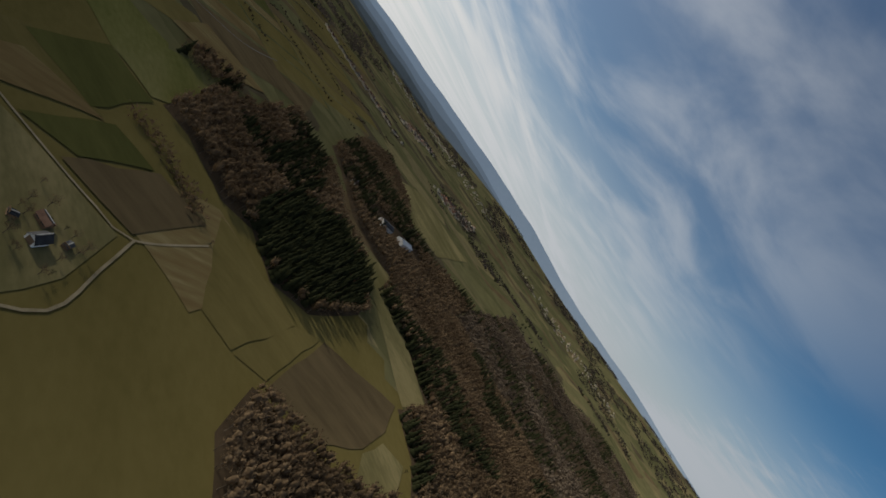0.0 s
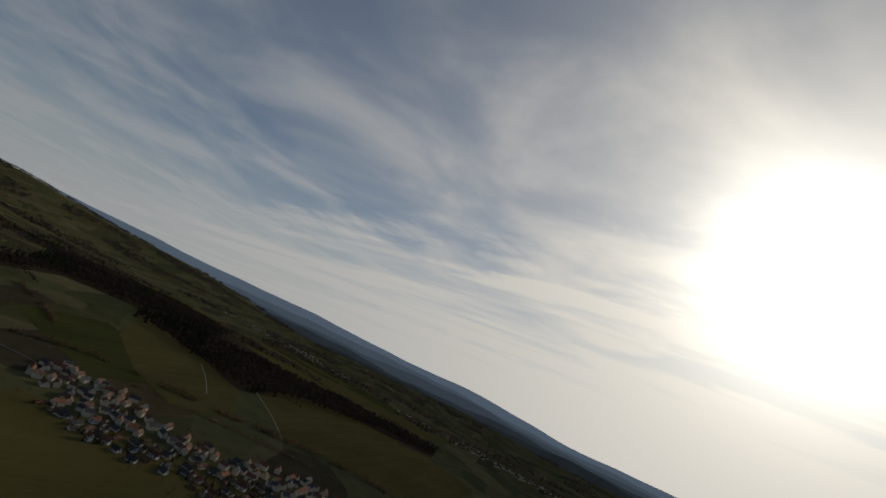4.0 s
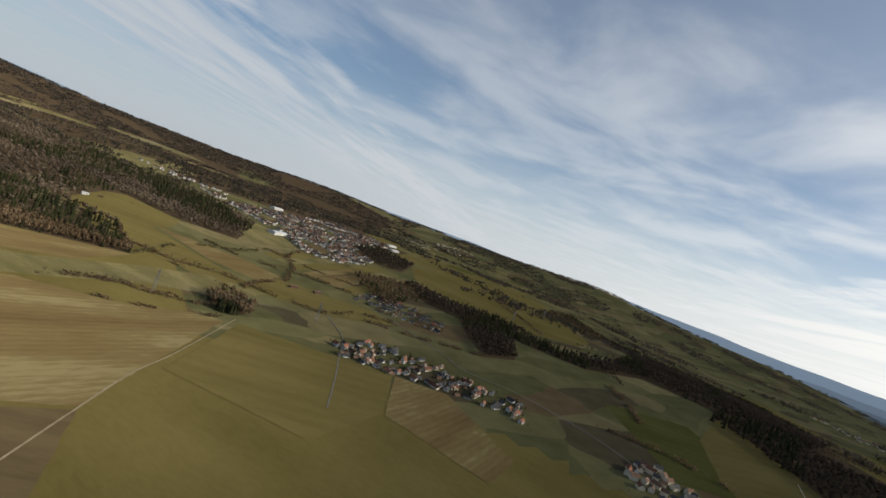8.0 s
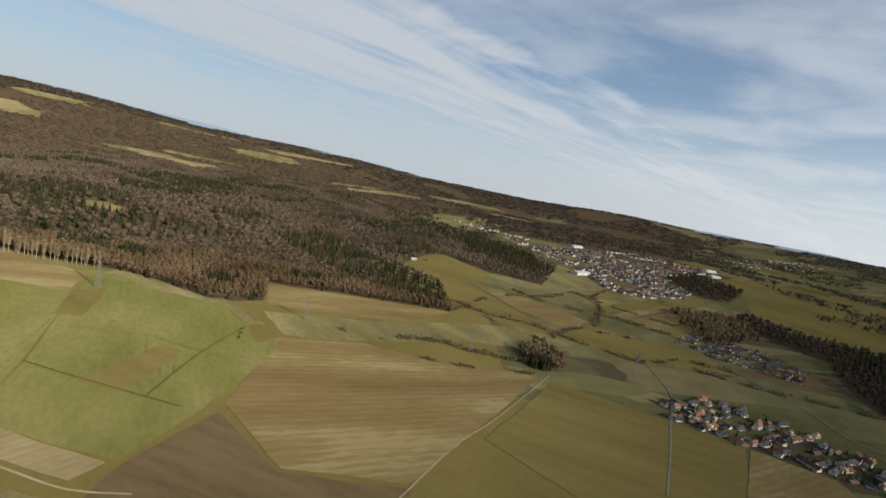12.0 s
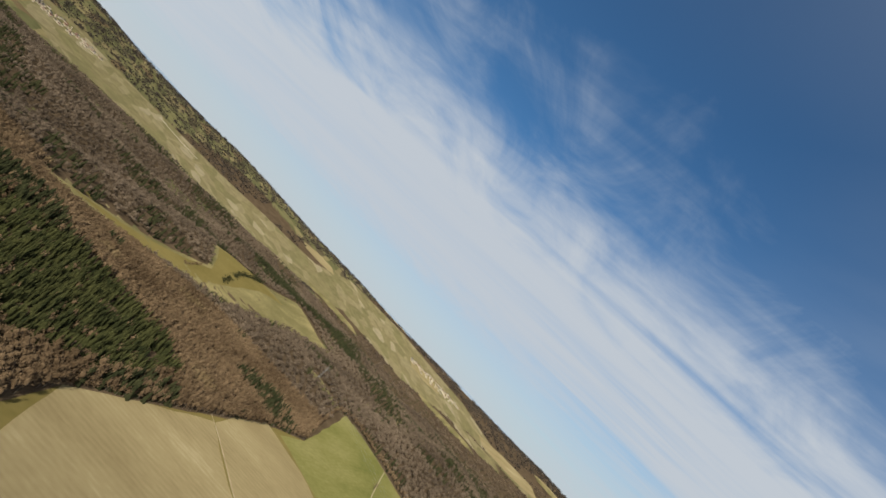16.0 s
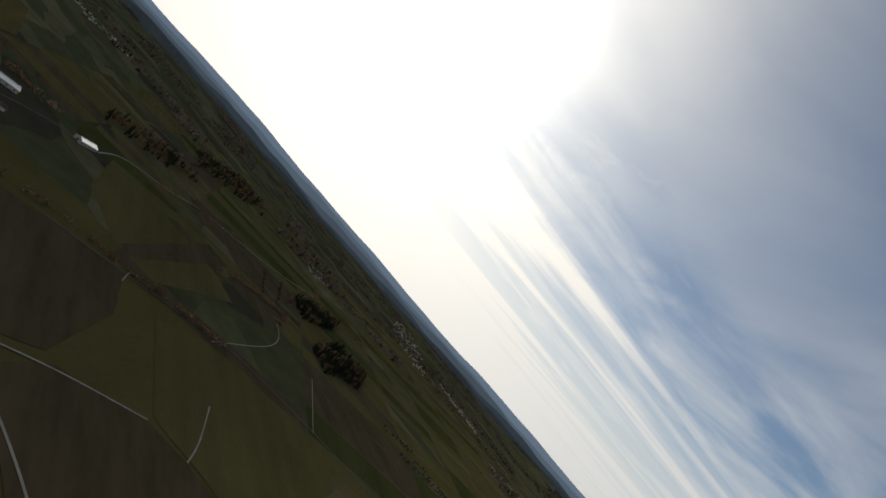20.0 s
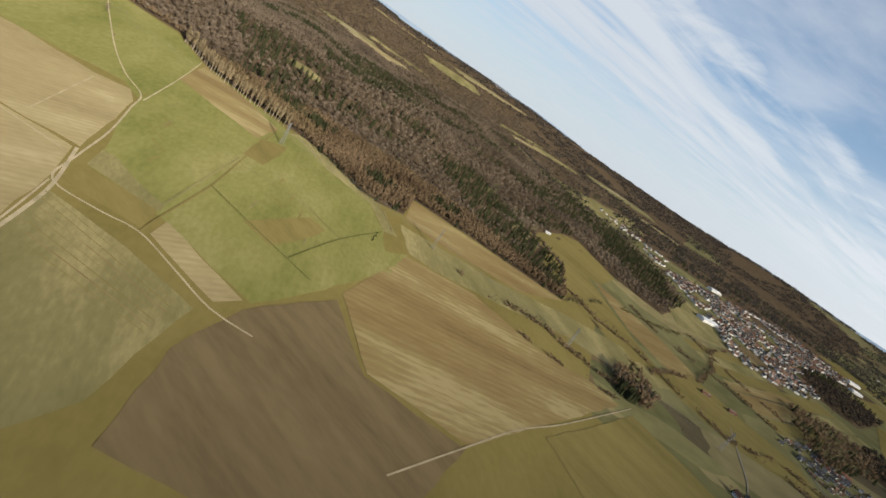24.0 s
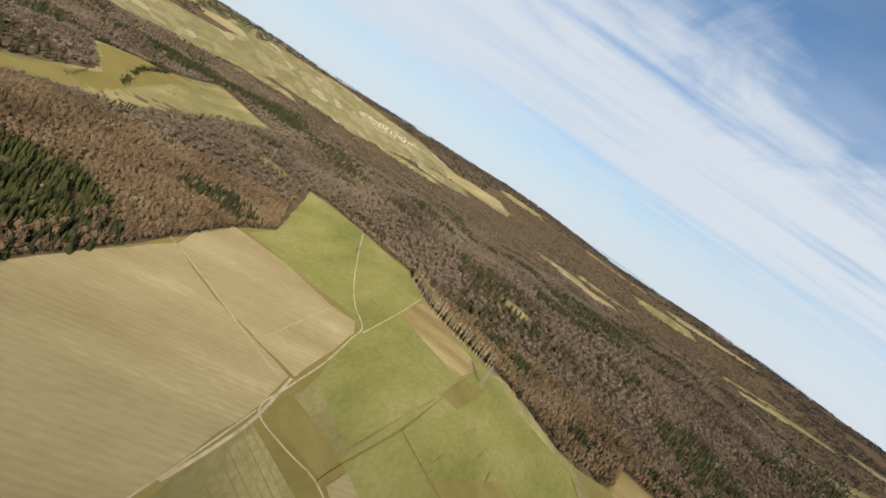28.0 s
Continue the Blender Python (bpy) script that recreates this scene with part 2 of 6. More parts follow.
def patchwork(name, scale, turn, stops):
    """Far farmland: plots of crop, grass and bare soil with hedge lines between them."""
    m = bpy.data.materials.new(name)
    m.use_nodes = True
    nt = m.node_tree
    b = nt.nodes["Principled BSDF"]
    n, l = nt.nodes.new, nt.links.new
    geo, mp = n("ShaderNodeNewGeometry"), n("ShaderNodeMapping")
    mp.inputs["Rotation"].default_value = (0, 0, radians(turn))
    mp.inputs["Scale"].default_value = (1, 2.1, 0)
    l(geo.outputs["Position"], mp.inputs["Vector"])
    wob = n("ShaderNodeTexNoise"); wob.inputs["Scale"].default_value = 0.004
    l(mp.outputs[0], wob.inputs["Vector"])
    shift = n("ShaderNodeVectorMath"); shift.operation = "MULTIPLY_ADD"
    l(wob.outputs["Color"], shift.inputs[0]); shift.inputs[1].default_value = (160, 160, 0); l(mp.outputs[0], shift.inputs[2])
    cell = n("ShaderNodeTexVoronoi"); cell.inputs["Scale"].default_value = scale; cell.inputs["Randomness"].default_value = 0.85
    l(shift.outputs[0], cell.inputs["Vector"])
    sep = n("ShaderNodeSeparateColor"); l(cell.outputs["Color"], sep.inputs[0])
    ramp = n("ShaderNodeValToRGB"); ramp.color_ramp.interpolation = "CONSTANT"
    while len(ramp.color_ramp.elements) < len(stops):
        ramp.color_ramp.elements.new(0.5)
    for e, (p, c) in zip(ramp.color_ramp.elements, stops):
        e.position, e.color = p, (*c, 1)
    l(sep.outputs[0], ramp.inputs[0])
    fine = n("ShaderNodeTexNoise"); fine.inputs["Scale"].default_value, fine.inputs["Detail"].default_value = 0.03, 6
    l(geo.outputs["Position"], fine.inputs["Vector"])
    mr = n("ShaderNodeMapRange"); mr.inputs["From Min"].default_value, mr.inputs["From Max"].default_value = 0.3, 0.7
    mr.inputs["To Min"].default_value, mr.inputs["To Max"].default_value = 0.84, 1.16
    l(fine.outputs["Fac"], mr.inputs["Value"])
    mul = n("ShaderNodeMix"); mul.data_type = "RGBA"; mul.blend_type = "MULTIPLY"; mul.inputs["Factor"].default_value = 1.0
    l(ramp.outputs[0], mul.inputs["A"]); l(mr.outputs[0], mul.inputs["B"])
    l(mul.outputs["Result"], b.inputs["Base Color"])
    b.inputs["Roughness"].default_value, b.inputs["Diffuse Roughness"].default_value, b.inputs["Specular IOR Level"].default_value = 0.95, 1.0, 0.0
    MATS[name] = m


two("meadow", (0.094, 0.077, 0.025), (0.142, 0.114, 0.041), scale=0.012, fine=0.2, bump=0.3, turn=25, stretch=(1, 0.5))
surface("young_crop", [(0.28, (0.085, 0.089, 0.025)), (0.52, (0.128, 0.122, 0.041)), (0.60, (0.144, 0.133, 0.050)), (0.76, (0.176, 0.160, 0.065))], scale=0.016, fine=0.25, turn=28, stretch=(1, 0.4), bump=0.2)
two("pasture", (0.090, 0.074, 0.026), (0.142, 0.114, 0.042), scale=0.015, fine=0.25, bump=0.3, rows=0.012, turn=70, stretch=(1, 0.35))
surface("stubble", [(0.25, (0.144, 0.112, 0.056)), (0.50, (0.183, 0.147, 0.077)), (0.62, (0.202, 0.164, 0.087)), (0.80, (0.257, 0.216, 0.126))], scale=0.018, fine=0.3, rows=0.05, turn=-28, stretch=(1, 0.34), bump=0.3)
surface("tilled", [(0.27, (0.101, 0.070, 0.031)), (0.5, (0.142, 0.102, 0.045)), (0.62, (0.160, 0.124, 0.056)), (0.72, (0.203, 0.162, 0.081))], scale=0.025, fine=0.3, rows=0.035, turn=-60, stretch=(1, 0.2), bump=0.3)
two("dark_tilled", (0.067, 0.050, 0.027), (0.115, 0.086, 0.045), scale=0.03, fine=0.25, rows=0.02, turn=75, stretch=(1, 0.25), bump=0.3)
surface("dry_grass", [(0.28, (0.090, 0.083, 0.034)), (0.48, (0.126, 0.110, 0.049)), (0.68, (0.194, 0.162, 0.077))], scale=0.02, fine=0.3, bump=0.3, turn=40, stretch=(1, 0.35))
two("dark_pasture", (0.049, 0.051, 0.016), (0.085, 0.083, 0.027), scale=0.015, fine=0.25, bump=0.3, rows=0.015, turn=55, stretch=(1, 0.3))
two("forest_floor", (0.045, 0.032, 0.020), (0.086, 0.062, 0.038), scale=0.03, fine=0.4, bump=0.4)
two("gravel", (0.270, 0.234, 0.180), (0.414, 0.369, 0.297), scale=0.1, fine=2.0)
two("asphalt", (0.105, 0.098, 0.085), (0.175, 0.165, 0.145), scale=0.05, fine=2.0)
two("farm_track", (0.162, 0.135, 0.081), (0.288, 0.239, 0.158), scale=0.08, fine=1.0)
two("twigs", (0.090, 0.061, 0.035), (0.196, 0.136, 0.080), scale=0.012, fine=0.12, island=0.14, rough=0.95, lo=0.32, hi=0.66, thin=0.2)
# far-forest copy of the twigs, greyed in colour for distance haze
two("hazy_twigs", (0.080, 0.061, 0.044), (0.170, 0.130, 0.092), scale=0.006, fine=0.06, island=0.14, rough=0.95, lo=0.32, hi=0.66, thin=0.2)
# twigs darkened for woods lying in shade; hedgerows of the plain share it
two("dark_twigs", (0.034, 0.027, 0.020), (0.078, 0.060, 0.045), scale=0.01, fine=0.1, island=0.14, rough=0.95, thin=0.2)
two("pale_twigs", (0.095, 0.066, 0.034), (0.205, 0.148, 0.082), scale=0.02, fine=0.2, island=0.3, rough=0.95, thin=0.2)
two("poplar_twigs", (0.140, 0.108, 0.060), (0.310, 0.240, 0.140), scale=0.05, fine=0.4, island=0.4, rough=0.95)
two("needles", (0.020, 0.024, 0.012), (0.054, 0.056, 0.026), scale=0.02, fine=0.2, island=0.25, rough=0.8, thin=0.25)
two("young_needles", (0.024, 0.029, 0.013), (0.072, 0.074, 0.028), scale=0.03, fine=0.25, island=0.25, rough=0.85, thin=0.25)
two("larch", (0.07, 0.055, 0.022), (0.20, 0.15, 0.06), scale=0.02, fine=0.2, island=0.4, rough=0.9)
two("bark", (0.06, 0.048, 0.036), (0.15, 0.12, 0.09), scale=0.3, fine=2.0)
two("pale_bark", (0.20, 0.16, 0.11), (0.36, 0.30, 0.22), scale=0.3, fine=2.0)
two("far_woods", (0.044, 0.038, 0.032), (0.094, 0.078, 0.063), scale=0.01, fine=0.08, island=0.2, thin=0.35)
# air haze put into ridge colours and emission, bluer and paler farther out
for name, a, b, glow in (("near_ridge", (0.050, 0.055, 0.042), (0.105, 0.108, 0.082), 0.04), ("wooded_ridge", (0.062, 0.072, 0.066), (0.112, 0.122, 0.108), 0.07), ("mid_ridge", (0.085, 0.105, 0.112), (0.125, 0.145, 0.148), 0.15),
                         ("hazy_ridge", (0.105, 0.135, 0.155), (0.145, 0.178, 0.198), 0.23), ("far_hills", (0.13, 0.165, 0.20), (0.18, 0.215, 0.25), 0.34)):
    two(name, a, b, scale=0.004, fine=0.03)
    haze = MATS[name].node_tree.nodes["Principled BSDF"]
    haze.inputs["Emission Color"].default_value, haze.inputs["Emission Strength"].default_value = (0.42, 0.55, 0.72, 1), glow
patchwork("far_fields", 0.0062, 20, [(0.0, (0.088, 0.083, 0.038)), (0.2, (0.108, 0.100, 0.047)), (0.38, (0.080, 0.078, 0.036)), (0.52, (0.130, 0.110, 0.056)), (0.64, (0.068, 0.057, 0.034)), (0.72, (0.112, 0.105, 0.048)), (0.84, (0.150, 0.126, 0.062)), (0.93, (0.100, 0.074, 0.040))])
patchwork("plateau_fields", 0.0075, 65, [(0.0, (0.130, 0.112, 0.056)), (0.3, (0.158, 0.134, 0.074)), (0.5, (0.118, 0.106, 0.050)), (0.65, (0.150, 0.126, 0.068)), (0.8, (0.112, 0.100, 0.048)), (0.92, (0.19, 0.162, 0.10))])
two("render_white", (0.50, 0.48, 0.44), (0.74, 0.72, 0.68), scale=0.2, fine=2, per_object=0.3)
two("render_cream", (0.50, 0.44, 0.33), (0.68, 0.62, 0.50), scale=0.2, fine=2, per_object=0.3)
two("red_tiles", (0.092, 0.046, 0.032), (0.185, 0.090, 0.060), scale=0.3, fine=2.5, per_object=0.5, rough=0.75)
two("brown_tiles", (0.070, 0.042, 0.031), (0.145, 0.090, 0.065), scale=0.3, fine=2.5, per_object=0.5, rough=0.7)
two("slate", (0.034, 0.035, 0.037), (0.078, 0.078, 0.082), scale=0.3, fine=2.5, per_object=0.5, rough=0.8, spec=0.2)
two("sheet_roof", (0.34, 0.345, 0.35), (0.52, 0.525, 0.53), scale=0.05, fine=0.8, rough=0.6, spec=0.3)
two("timber", (0.12, 0.08, 0.05), (0.24, 0.16, 0.10), scale=0.3, fine=3)
two("steel", (0.12, 0.12, 0.115), (0.20, 0.20, 0.19), scale=0.3, fine=3, rough=0.6, spec=0.2)
two("window_glass", (0.03, 0.035, 0.04), (0.06, 0.07, 0.08), scale=0.3, fine=1, rough=0.12, spec=0.6)


# ---- lie of the land ----
def hump(x, y, cx, cy, s):
    return np.exp(-((x - cx) ** 2 + (y - cy) ** 2) / (2 * s * s))


def bump_at(az, at, wide):
    d = (az - at + 180) % 360 - 180
    return np.exp(-(d / wide) ** 2)


# how far the skyline stands above eye level, in degrees, every ten degrees round from the east by the north
SKYLINE = [0.1, 0.15, 0.1, 0.1, 0.05, -0.3, -0.32, -0.41, -0.64, -0.74, -0.09, 0.02, 0.5, 0.95, 1.0, 0.75, 0.6, 0.7, 0.55, 0.7, 0.47, 0.23, 0.39, 0.22, 0.8, 0.69, 0.05, -0.4, -0.4, -0.3, -0.55, -0.53, -0.44, -0.2, -0.3, 0.3]


def skyline(az):
    return np.interp(np.asarray(az, float) % 360, np.arange(37) * 10.0, SKYLINE + SKYLINE[:1])


def height(x, y):
    """Height of the ground: a shallow valley, a few swells, and wooded hills that rise to the horizon in the north-west."""
    x, y = np.asarray(x, float), np.asarray(y, float)
    z = -30 * hump(x, y, 243, 756, 446) + 40 * hump(x, y, 1215, 567, 446) + 24 * hump(x, y, -338, 2362, 675)
    z = z - 8 * hump(x, y, 405, 0, 338) + 14 * hump(x, y, -945, 1080, 473) + 34 * hump(x, y, 1215, 2025, 810)
    r, az = np.hypot(x, y), np.degrees(np.arctan2(y, x))
    turn = az % 360
    brown = np.clip((turn - 8) / 30, 0, 1) * np.clip((262 - turn) / 55, 0, 1)
    rim = brown * (150 + 4400 * np.tan(np.radians(skyline(az)))) + 34
    rim = rim + 7 * np.sin(np.radians(az) * 9 + 1) + 5 * np.sin(np.radians(az) * 21)
    s = np.clip((r - 2700) / 1750, 0, 1)
    s = s * s * (3 - 2 * s)
    wave = 12 * np.sin(x / 400 + 0.7) * np.sin(y / 360) * np.clip((r - 1200) / 1200, 0, 1)
    # wooded spurs and gullies in the forest
    wild = np.maximum(np.clip((-x - 650) / 450, 0, 1), np.clip((y - 860) / 350, 0, 1) * np.clip((150 - x) / 300, 0, 1)) * np.clip((3000 - r) / 600, 0, 1)
    spur = 15 * np.sin(x / 118 + 0.7 * np.sin(y / 190)) * np.sin(y / 143 + 0.8 * np.sin(x / 170)) + 6 * np.sin(x / 63 + y / 81)
    # the long wooded ridge north-west of the fields
    u = np.clip(((x + 1700) * 1550 + (y - 760) * 590) / (1550 ** 2 + 590 ** 2), 0, 1)
    off = np.hypot(x + 1700 - 1550 * u, y - 760 - 590 * u)
    z = z + 30 * np.sin(np.pi * (0.15 + 0.75 * u)) * np.exp(-(off / 270) ** 2)
    return z + s * rim + wave + wild * spur


LINES = sorted({*range(-4600, -1700, 100), *range(-1700, 1700, 28), *range(1700, 4601, 100)})


def part(name, bm, material, parent=None, label=""):
    me = bpy.data.meshes.new(name)
    bm.to_mesh(me)
    bm.free()
    me.materials.append(MATS[material])
    ob = new(name, me)
    ob.parent = parent
    return tagged(ob, label)


def tri_mesh(name, verts, faces, material):
    """A mesh from arrays of corners and triangles."""
    me = bpy.data.meshes.new(name)
    verts, faces = np.asarray(verts, np.float32), np.asarray(faces, np.int32)
    me.vertices.add(len(verts)); me.vertices.foreach_set("co", verts.ravel())
    me.loops.add(faces.size); me.loops.foreach_set("vertex_index", faces.ravel())
    me.polygons.add(len(faces)); me.polygons.foreach_set("loop_start", np.arange(0, faces.size, 3, dtype=np.int32))
    me.update(calc_edges=True)
    me.materials.append(MATS[material])
    return me


def make_ground():
    g = np.array(LINES, float)
    xx, yy = np.meshgrid(g, g)
    v = np.stack([xx.ravel(), yy.ravel(), height(xx, yy).ravel()], 1)
    k = len(g)
    i = (np.arange(k - 1)[:, None] * k + np.arange(k - 1)[None]).ravel()
    f = np.concatenate([np.stack([i, i + 1, i + k + 1], 1), np.stack([i, i + k + 1, i + k], 1)])
    near = np.hypot(v[f].mean(1)[:, 0], v[f].mean(1)[:, 1]) < 560
    near |= (v[f].mean(1)[:, 0] < 100) & (v[f].mean(1)[:, 1] > 0) & (np.hypot(v[f].mean(1)[:, 0], v[f].mean(1)[:, 1]) < 1000)
    me = tri_mesh("ground", v, f, "far_fields")
    me.materials.append(MATS["meadow"])
    me.materials.append(MATS["forest_floor"])
    mid = v[f].mean(1)
    woody = (bump_at(np.degrees(np.arctan2(mid[:, 1], mid[:, 0])), 116, 60) > 0.5 + 0.2 * np.sin(mid[:, 0] / 230 + 1.3 * np.sin(mid[:, 1] / 310))) & (np.hypot(mid[:, 0], mid[:, 1]) > 2000)
    me.polygons.foreach_set("material_index", np.where(near, 1, np.where(woody, 2, 0)).astype(np.int32))
    me.polygons.foreach_set("use_smooth", np.ones(len(f), bool))
    tagged(new("ground", me), "rolling farmland and hills in early spring", "ground", kind="structure")
    # ridges behind the last fields, one behind another, haze painted in as blue glow
    az = np.radians(np.arange(0, 360, 0.75))
    deg = np.degrees(az)
    n = len(az)
    i, j = np.arange(n), (np.arange(n) + 1) % n
    hidden = np.clip((deg - 8) / 30, 0, 1) * np.clip((262 - deg) / 55, 0, 1)
    for r0, r1, share, material in ((3850, 3960, 0.84, "near_ridge"), (4020, 4140, 0.66, "wooded_ridge"), (4200, 4320, 0.48, "mid_ridge"), (4380, 4520, 0.28, "hazy_ridge"), (4600, 4780, 0.0, "far_hills")):
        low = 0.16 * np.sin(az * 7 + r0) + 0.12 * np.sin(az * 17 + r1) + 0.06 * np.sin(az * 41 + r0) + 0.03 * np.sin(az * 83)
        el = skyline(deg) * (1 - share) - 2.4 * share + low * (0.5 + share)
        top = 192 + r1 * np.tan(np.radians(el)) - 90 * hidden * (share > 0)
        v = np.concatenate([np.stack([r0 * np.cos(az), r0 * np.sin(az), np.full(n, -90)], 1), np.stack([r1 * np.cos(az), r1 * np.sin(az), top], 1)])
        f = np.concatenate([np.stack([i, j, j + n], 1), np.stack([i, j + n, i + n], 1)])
        tagged(new("backdrop", tri_mesh("backdrop", v, f, material)), "far wooded ridges on the horizon, tinted with painted haze", "hills", kind="structure")


def inside(px, py, poly):
    px, py = np.asarray(px, float), np.asarray(py, float)
    c = np.zeros(px.shape, bool)
    for (x0, y0), (x1, y1) in zip(poly, poly[1:] + poly[:1]):
        hit = (y0 > py) != (y1 > py)
        c ^= hit & (px < (x1 - x0) * (py - y0) / ((y1 - y0) or 1e-9) + x0)
    return c


def drape(poly, lift, cell=None):
    """A bmesh of a plan outline, cut along the ground's own lines and laid on the land."""
    bm = bmesh.new()
    bm.faces.new([bm.verts.new((x, y, 0)) for x, y in poly])
    bmesh.ops.triangulate(bm, faces=bm.faces[:])
    xs, ys = [p[0] for p in poly], [p[1] for p in poly]
    for axis, lo, hi in ((0, min(xs), max(xs)), (1, min(ys), max(ys))):
        no = Vector((1, 0, 0)) if axis == 0 else Vector((0, 1, 0))
        for c in LINES:
            if lo < c < hi:
                bmesh.ops.bisect_plane(bm, geom=bm.verts[:] + bm.edges[:] + bm.faces[:], plane_co=no * c, plane_no=no, dist=0.01)
    co = np.array([v.co[:2] for v in bm.verts])
    for v, z in zip(bm.verts, height(co[:, 0], co[:, 1])):
        v.co.z = z + lift
    bmesh.ops.recalc_face_normals(bm, faces=bm.faces[:])
    if bm.faces and sum(f.normal.z for f in bm.faces) < 0:
        bmesh.ops.reverse_faces(bm, faces=bm.faces[:])
    for f in bm.faces:
        f.smooth = True
    return bm


FIELD_COUNT, CLAIMED = [0], []


def ragged(poly, step=18, amp=1.6):
    """The same outline with a slightly uneven edge."""
    rng, out = random.Random(len(poly) * 7 + int(poly[0][0])), []
    for (x0, y0), (x1, y1) in zip(poly, poly[1:] + poly[:1]):
        n = max(1, int(math.hypot(x1 - x0, y1 - y0) / step))
        for k in range(n):
            a = 0 if k == 0 else amp
            out.append((x0 + (x1 - x0) * k / n + rng.uniform(-a, a), y0 + (y1 - y0) * k / n + rng.uniform(-a, a)))
    return out


def field(material, poly, label, lift=0.35):
    FIELD_COUNT[0] += 1
    CLAIMED.append(poly)
    ob = part("field_%d" % FIELD_COUNT[0], drape(ragged(poly), lift), material, None, label)
    return tagged(ob, category="field", kind="structure")


def ribbon(name, pts, width, material, label, lift=0.6):
    """A road or track along plan points, smoothed, laid on the land."""
    p = [Vector((x, y, 0)) for x, y in pts]
    line = []
    for i in range(len(p) - 1):
        a, b, c, d = p[max(i - 1, 0)], p[i], p[i + 1], p[min(i + 2, len(p) - 1)]
        n = max(2, int((c - b).length / 9))
        for k in range(n):
            t = k / n
            line.append(0.5 * ((2 * b) + (c - a) * t + (2 * a - 5 * b + 4 * c - d) * t * t + (3 * b - 3 * c + d - a) * t ** 3))
    line.append(p[-1])
    bm, rows = bmesh.new(), []
    for i, q in enumerate(line):
        d = (line[min(i + 1, len(line) - 1)] - line[max(i - 1, 0)]).normalized()
        s = Vector((-d.y, d.x, 0)) * width / 2
        rows.append([bm.verts.new((v.x, v.y, float(height(v.x, v.y)) + lift)) for v in (q + s, q, q - s)])
    for a, b in zip(rows, rows[1:]):
        for k in range(2):
            bm.faces.new((a[k], a[k + 1], b[k + 1], b[k]))
    bmesh.ops.recalc_face_normals(bm, faces=bm.faces[:])
    return tagged(part(name, bm, material, None, label), category="road", kind="structure")


make_ground()

# ---- fields ----
field("young_crop", [(-466, 429), (-514, 520), (-582, 636), (-404, 641), (-262, 622), (-213, 576), (-160, 486), (-178, 340), (-187, 296), (-287, 303), (-350, 293)], "broad green crop land below the forest edge", lift=0.22)
field("meadow", [(-340, 256), (-287, 181), (-216, 130), (-150, 100), (-150, 290), (-190, 292), (-270, 276)], "olive grass and stubble beside the bending track", lift=0.2)
field("young_crop", [(-911, 578), (-782, 629), (-682, 671), (-590, 635), (-514, 520), (-466, 429), (-500, 439), (-548, 405), (-643, 359), (-680, 412)], "bright green winter crop field ending in a point at the forest edge")
field("stubble", [(-650, 338), (-589, 383), (-509, 411), (-483, 434), (-458, 417), (-376, 304), (-414, 287), (-472, 267), (-560, 252), (-600, 280)], "pale stubble field beside a farm track")
field("stubble", [(-560, 250), (-472, 265), (-414, 285), (-376, 298), (-341, 258), (-300, 200), (-287, 181), (-230, 110), (-200, 55), (-270, 27), (-374, 88), (-459, 108), (-506, 169)], "wide pale stubble field along the forest")
field("dry_grass", [(-326, 246), (-260, 254), (-198, 253), (-188, 216), (-170, 160), (-175, 118), (-216, 138), (-272, 171)], "olive stubble field with long drill lines")
field("tilled", [(-529, 538), (-582, 636), (-505, 630), (-427, 620), (-403, 547)], "striped tan field under the poplars")
field("young_crop", [(-456, 425), (-514, 521), (-401, 536), (-363, 473), (-321, 388), (-296, 321), (-350, 295)], "bright green young crop field with worn streaks")
field("pasture", [(-338, 262), (-347, 288), (-297, 311), (-277, 278)], "small olive plot beside the track", lift=0.5)
field("stubble", [(-270, 280), (-280, 304), (-191, 292), (-198, 270)], "narrow pale strip between tracks", lift=0.5)
field("young_crop", [(-287, 315), (-316, 384), (-266, 377), (-216, 376), (-187, 371), (-178, 340), (-187, 296)], "green crop field below the path")
field("young_crop", [(-319, 390), (-349, 462), (-291, 484), (-262, 480), (-218, 476), (-214, 380), (-264, 384)], "green crop plot crossed by drill lines")
field("young_crop", [(-384, 581), (-404, 639), (-335, 614), (-262, 618), (-213, 570), (-200, 505), (-170, 566), (-159, 486), (-176, 480), (-233, 480), (-268, 478), (-313, 477), (-340, 500)], "bright green crop field along the margin")
field("pasture", [(-269, 377), (-264, 425), (-258, 470), (-236, 471), (-231, 420), (-234, 374)], "brownish olive patch in the green crop", lift=0.6)
field("pasture", [(-371, 487), (-402, 554), (-384, 586), (-366, 548), (-349, 496)], "brownish olive strip beside the grassy path", lift=0.6)
field("dry_grass", [(-353, 293), (-372, 320), (-362, 324), (-330, 318), (-298, 317), (-291, 306), (-320, 300)], "dry worn strip at the foot of the green crop", lift=0.6)
field("dry_grass", [(-424, 622), (-404, 641), (-335, 618), (-262, 622), (-213, 576), (-198, 590), (-240, 630), (-303, 662), (-372, 668), (-415, 654)], "dry grass margin along the forest edge", lift=0.45)
field("pasture", [(-44, 1114), (69, 1045), (150, 930), (202, 855), (257, 831), (152, 783), (59, 872), (-33, 955)], "long green valley strip below the wood")
field("dry_grass", [(340, 1473), (395, 1375), (400, 1248), (280, 1182), (262, 1290)], "yellow grass slope above the town", lift=0.6)
field("pasture", [(935, 133), (1098, 114), (1215, -9), (1250, -150), (1067, -165), (759, 19)], "dark green field between the woods")
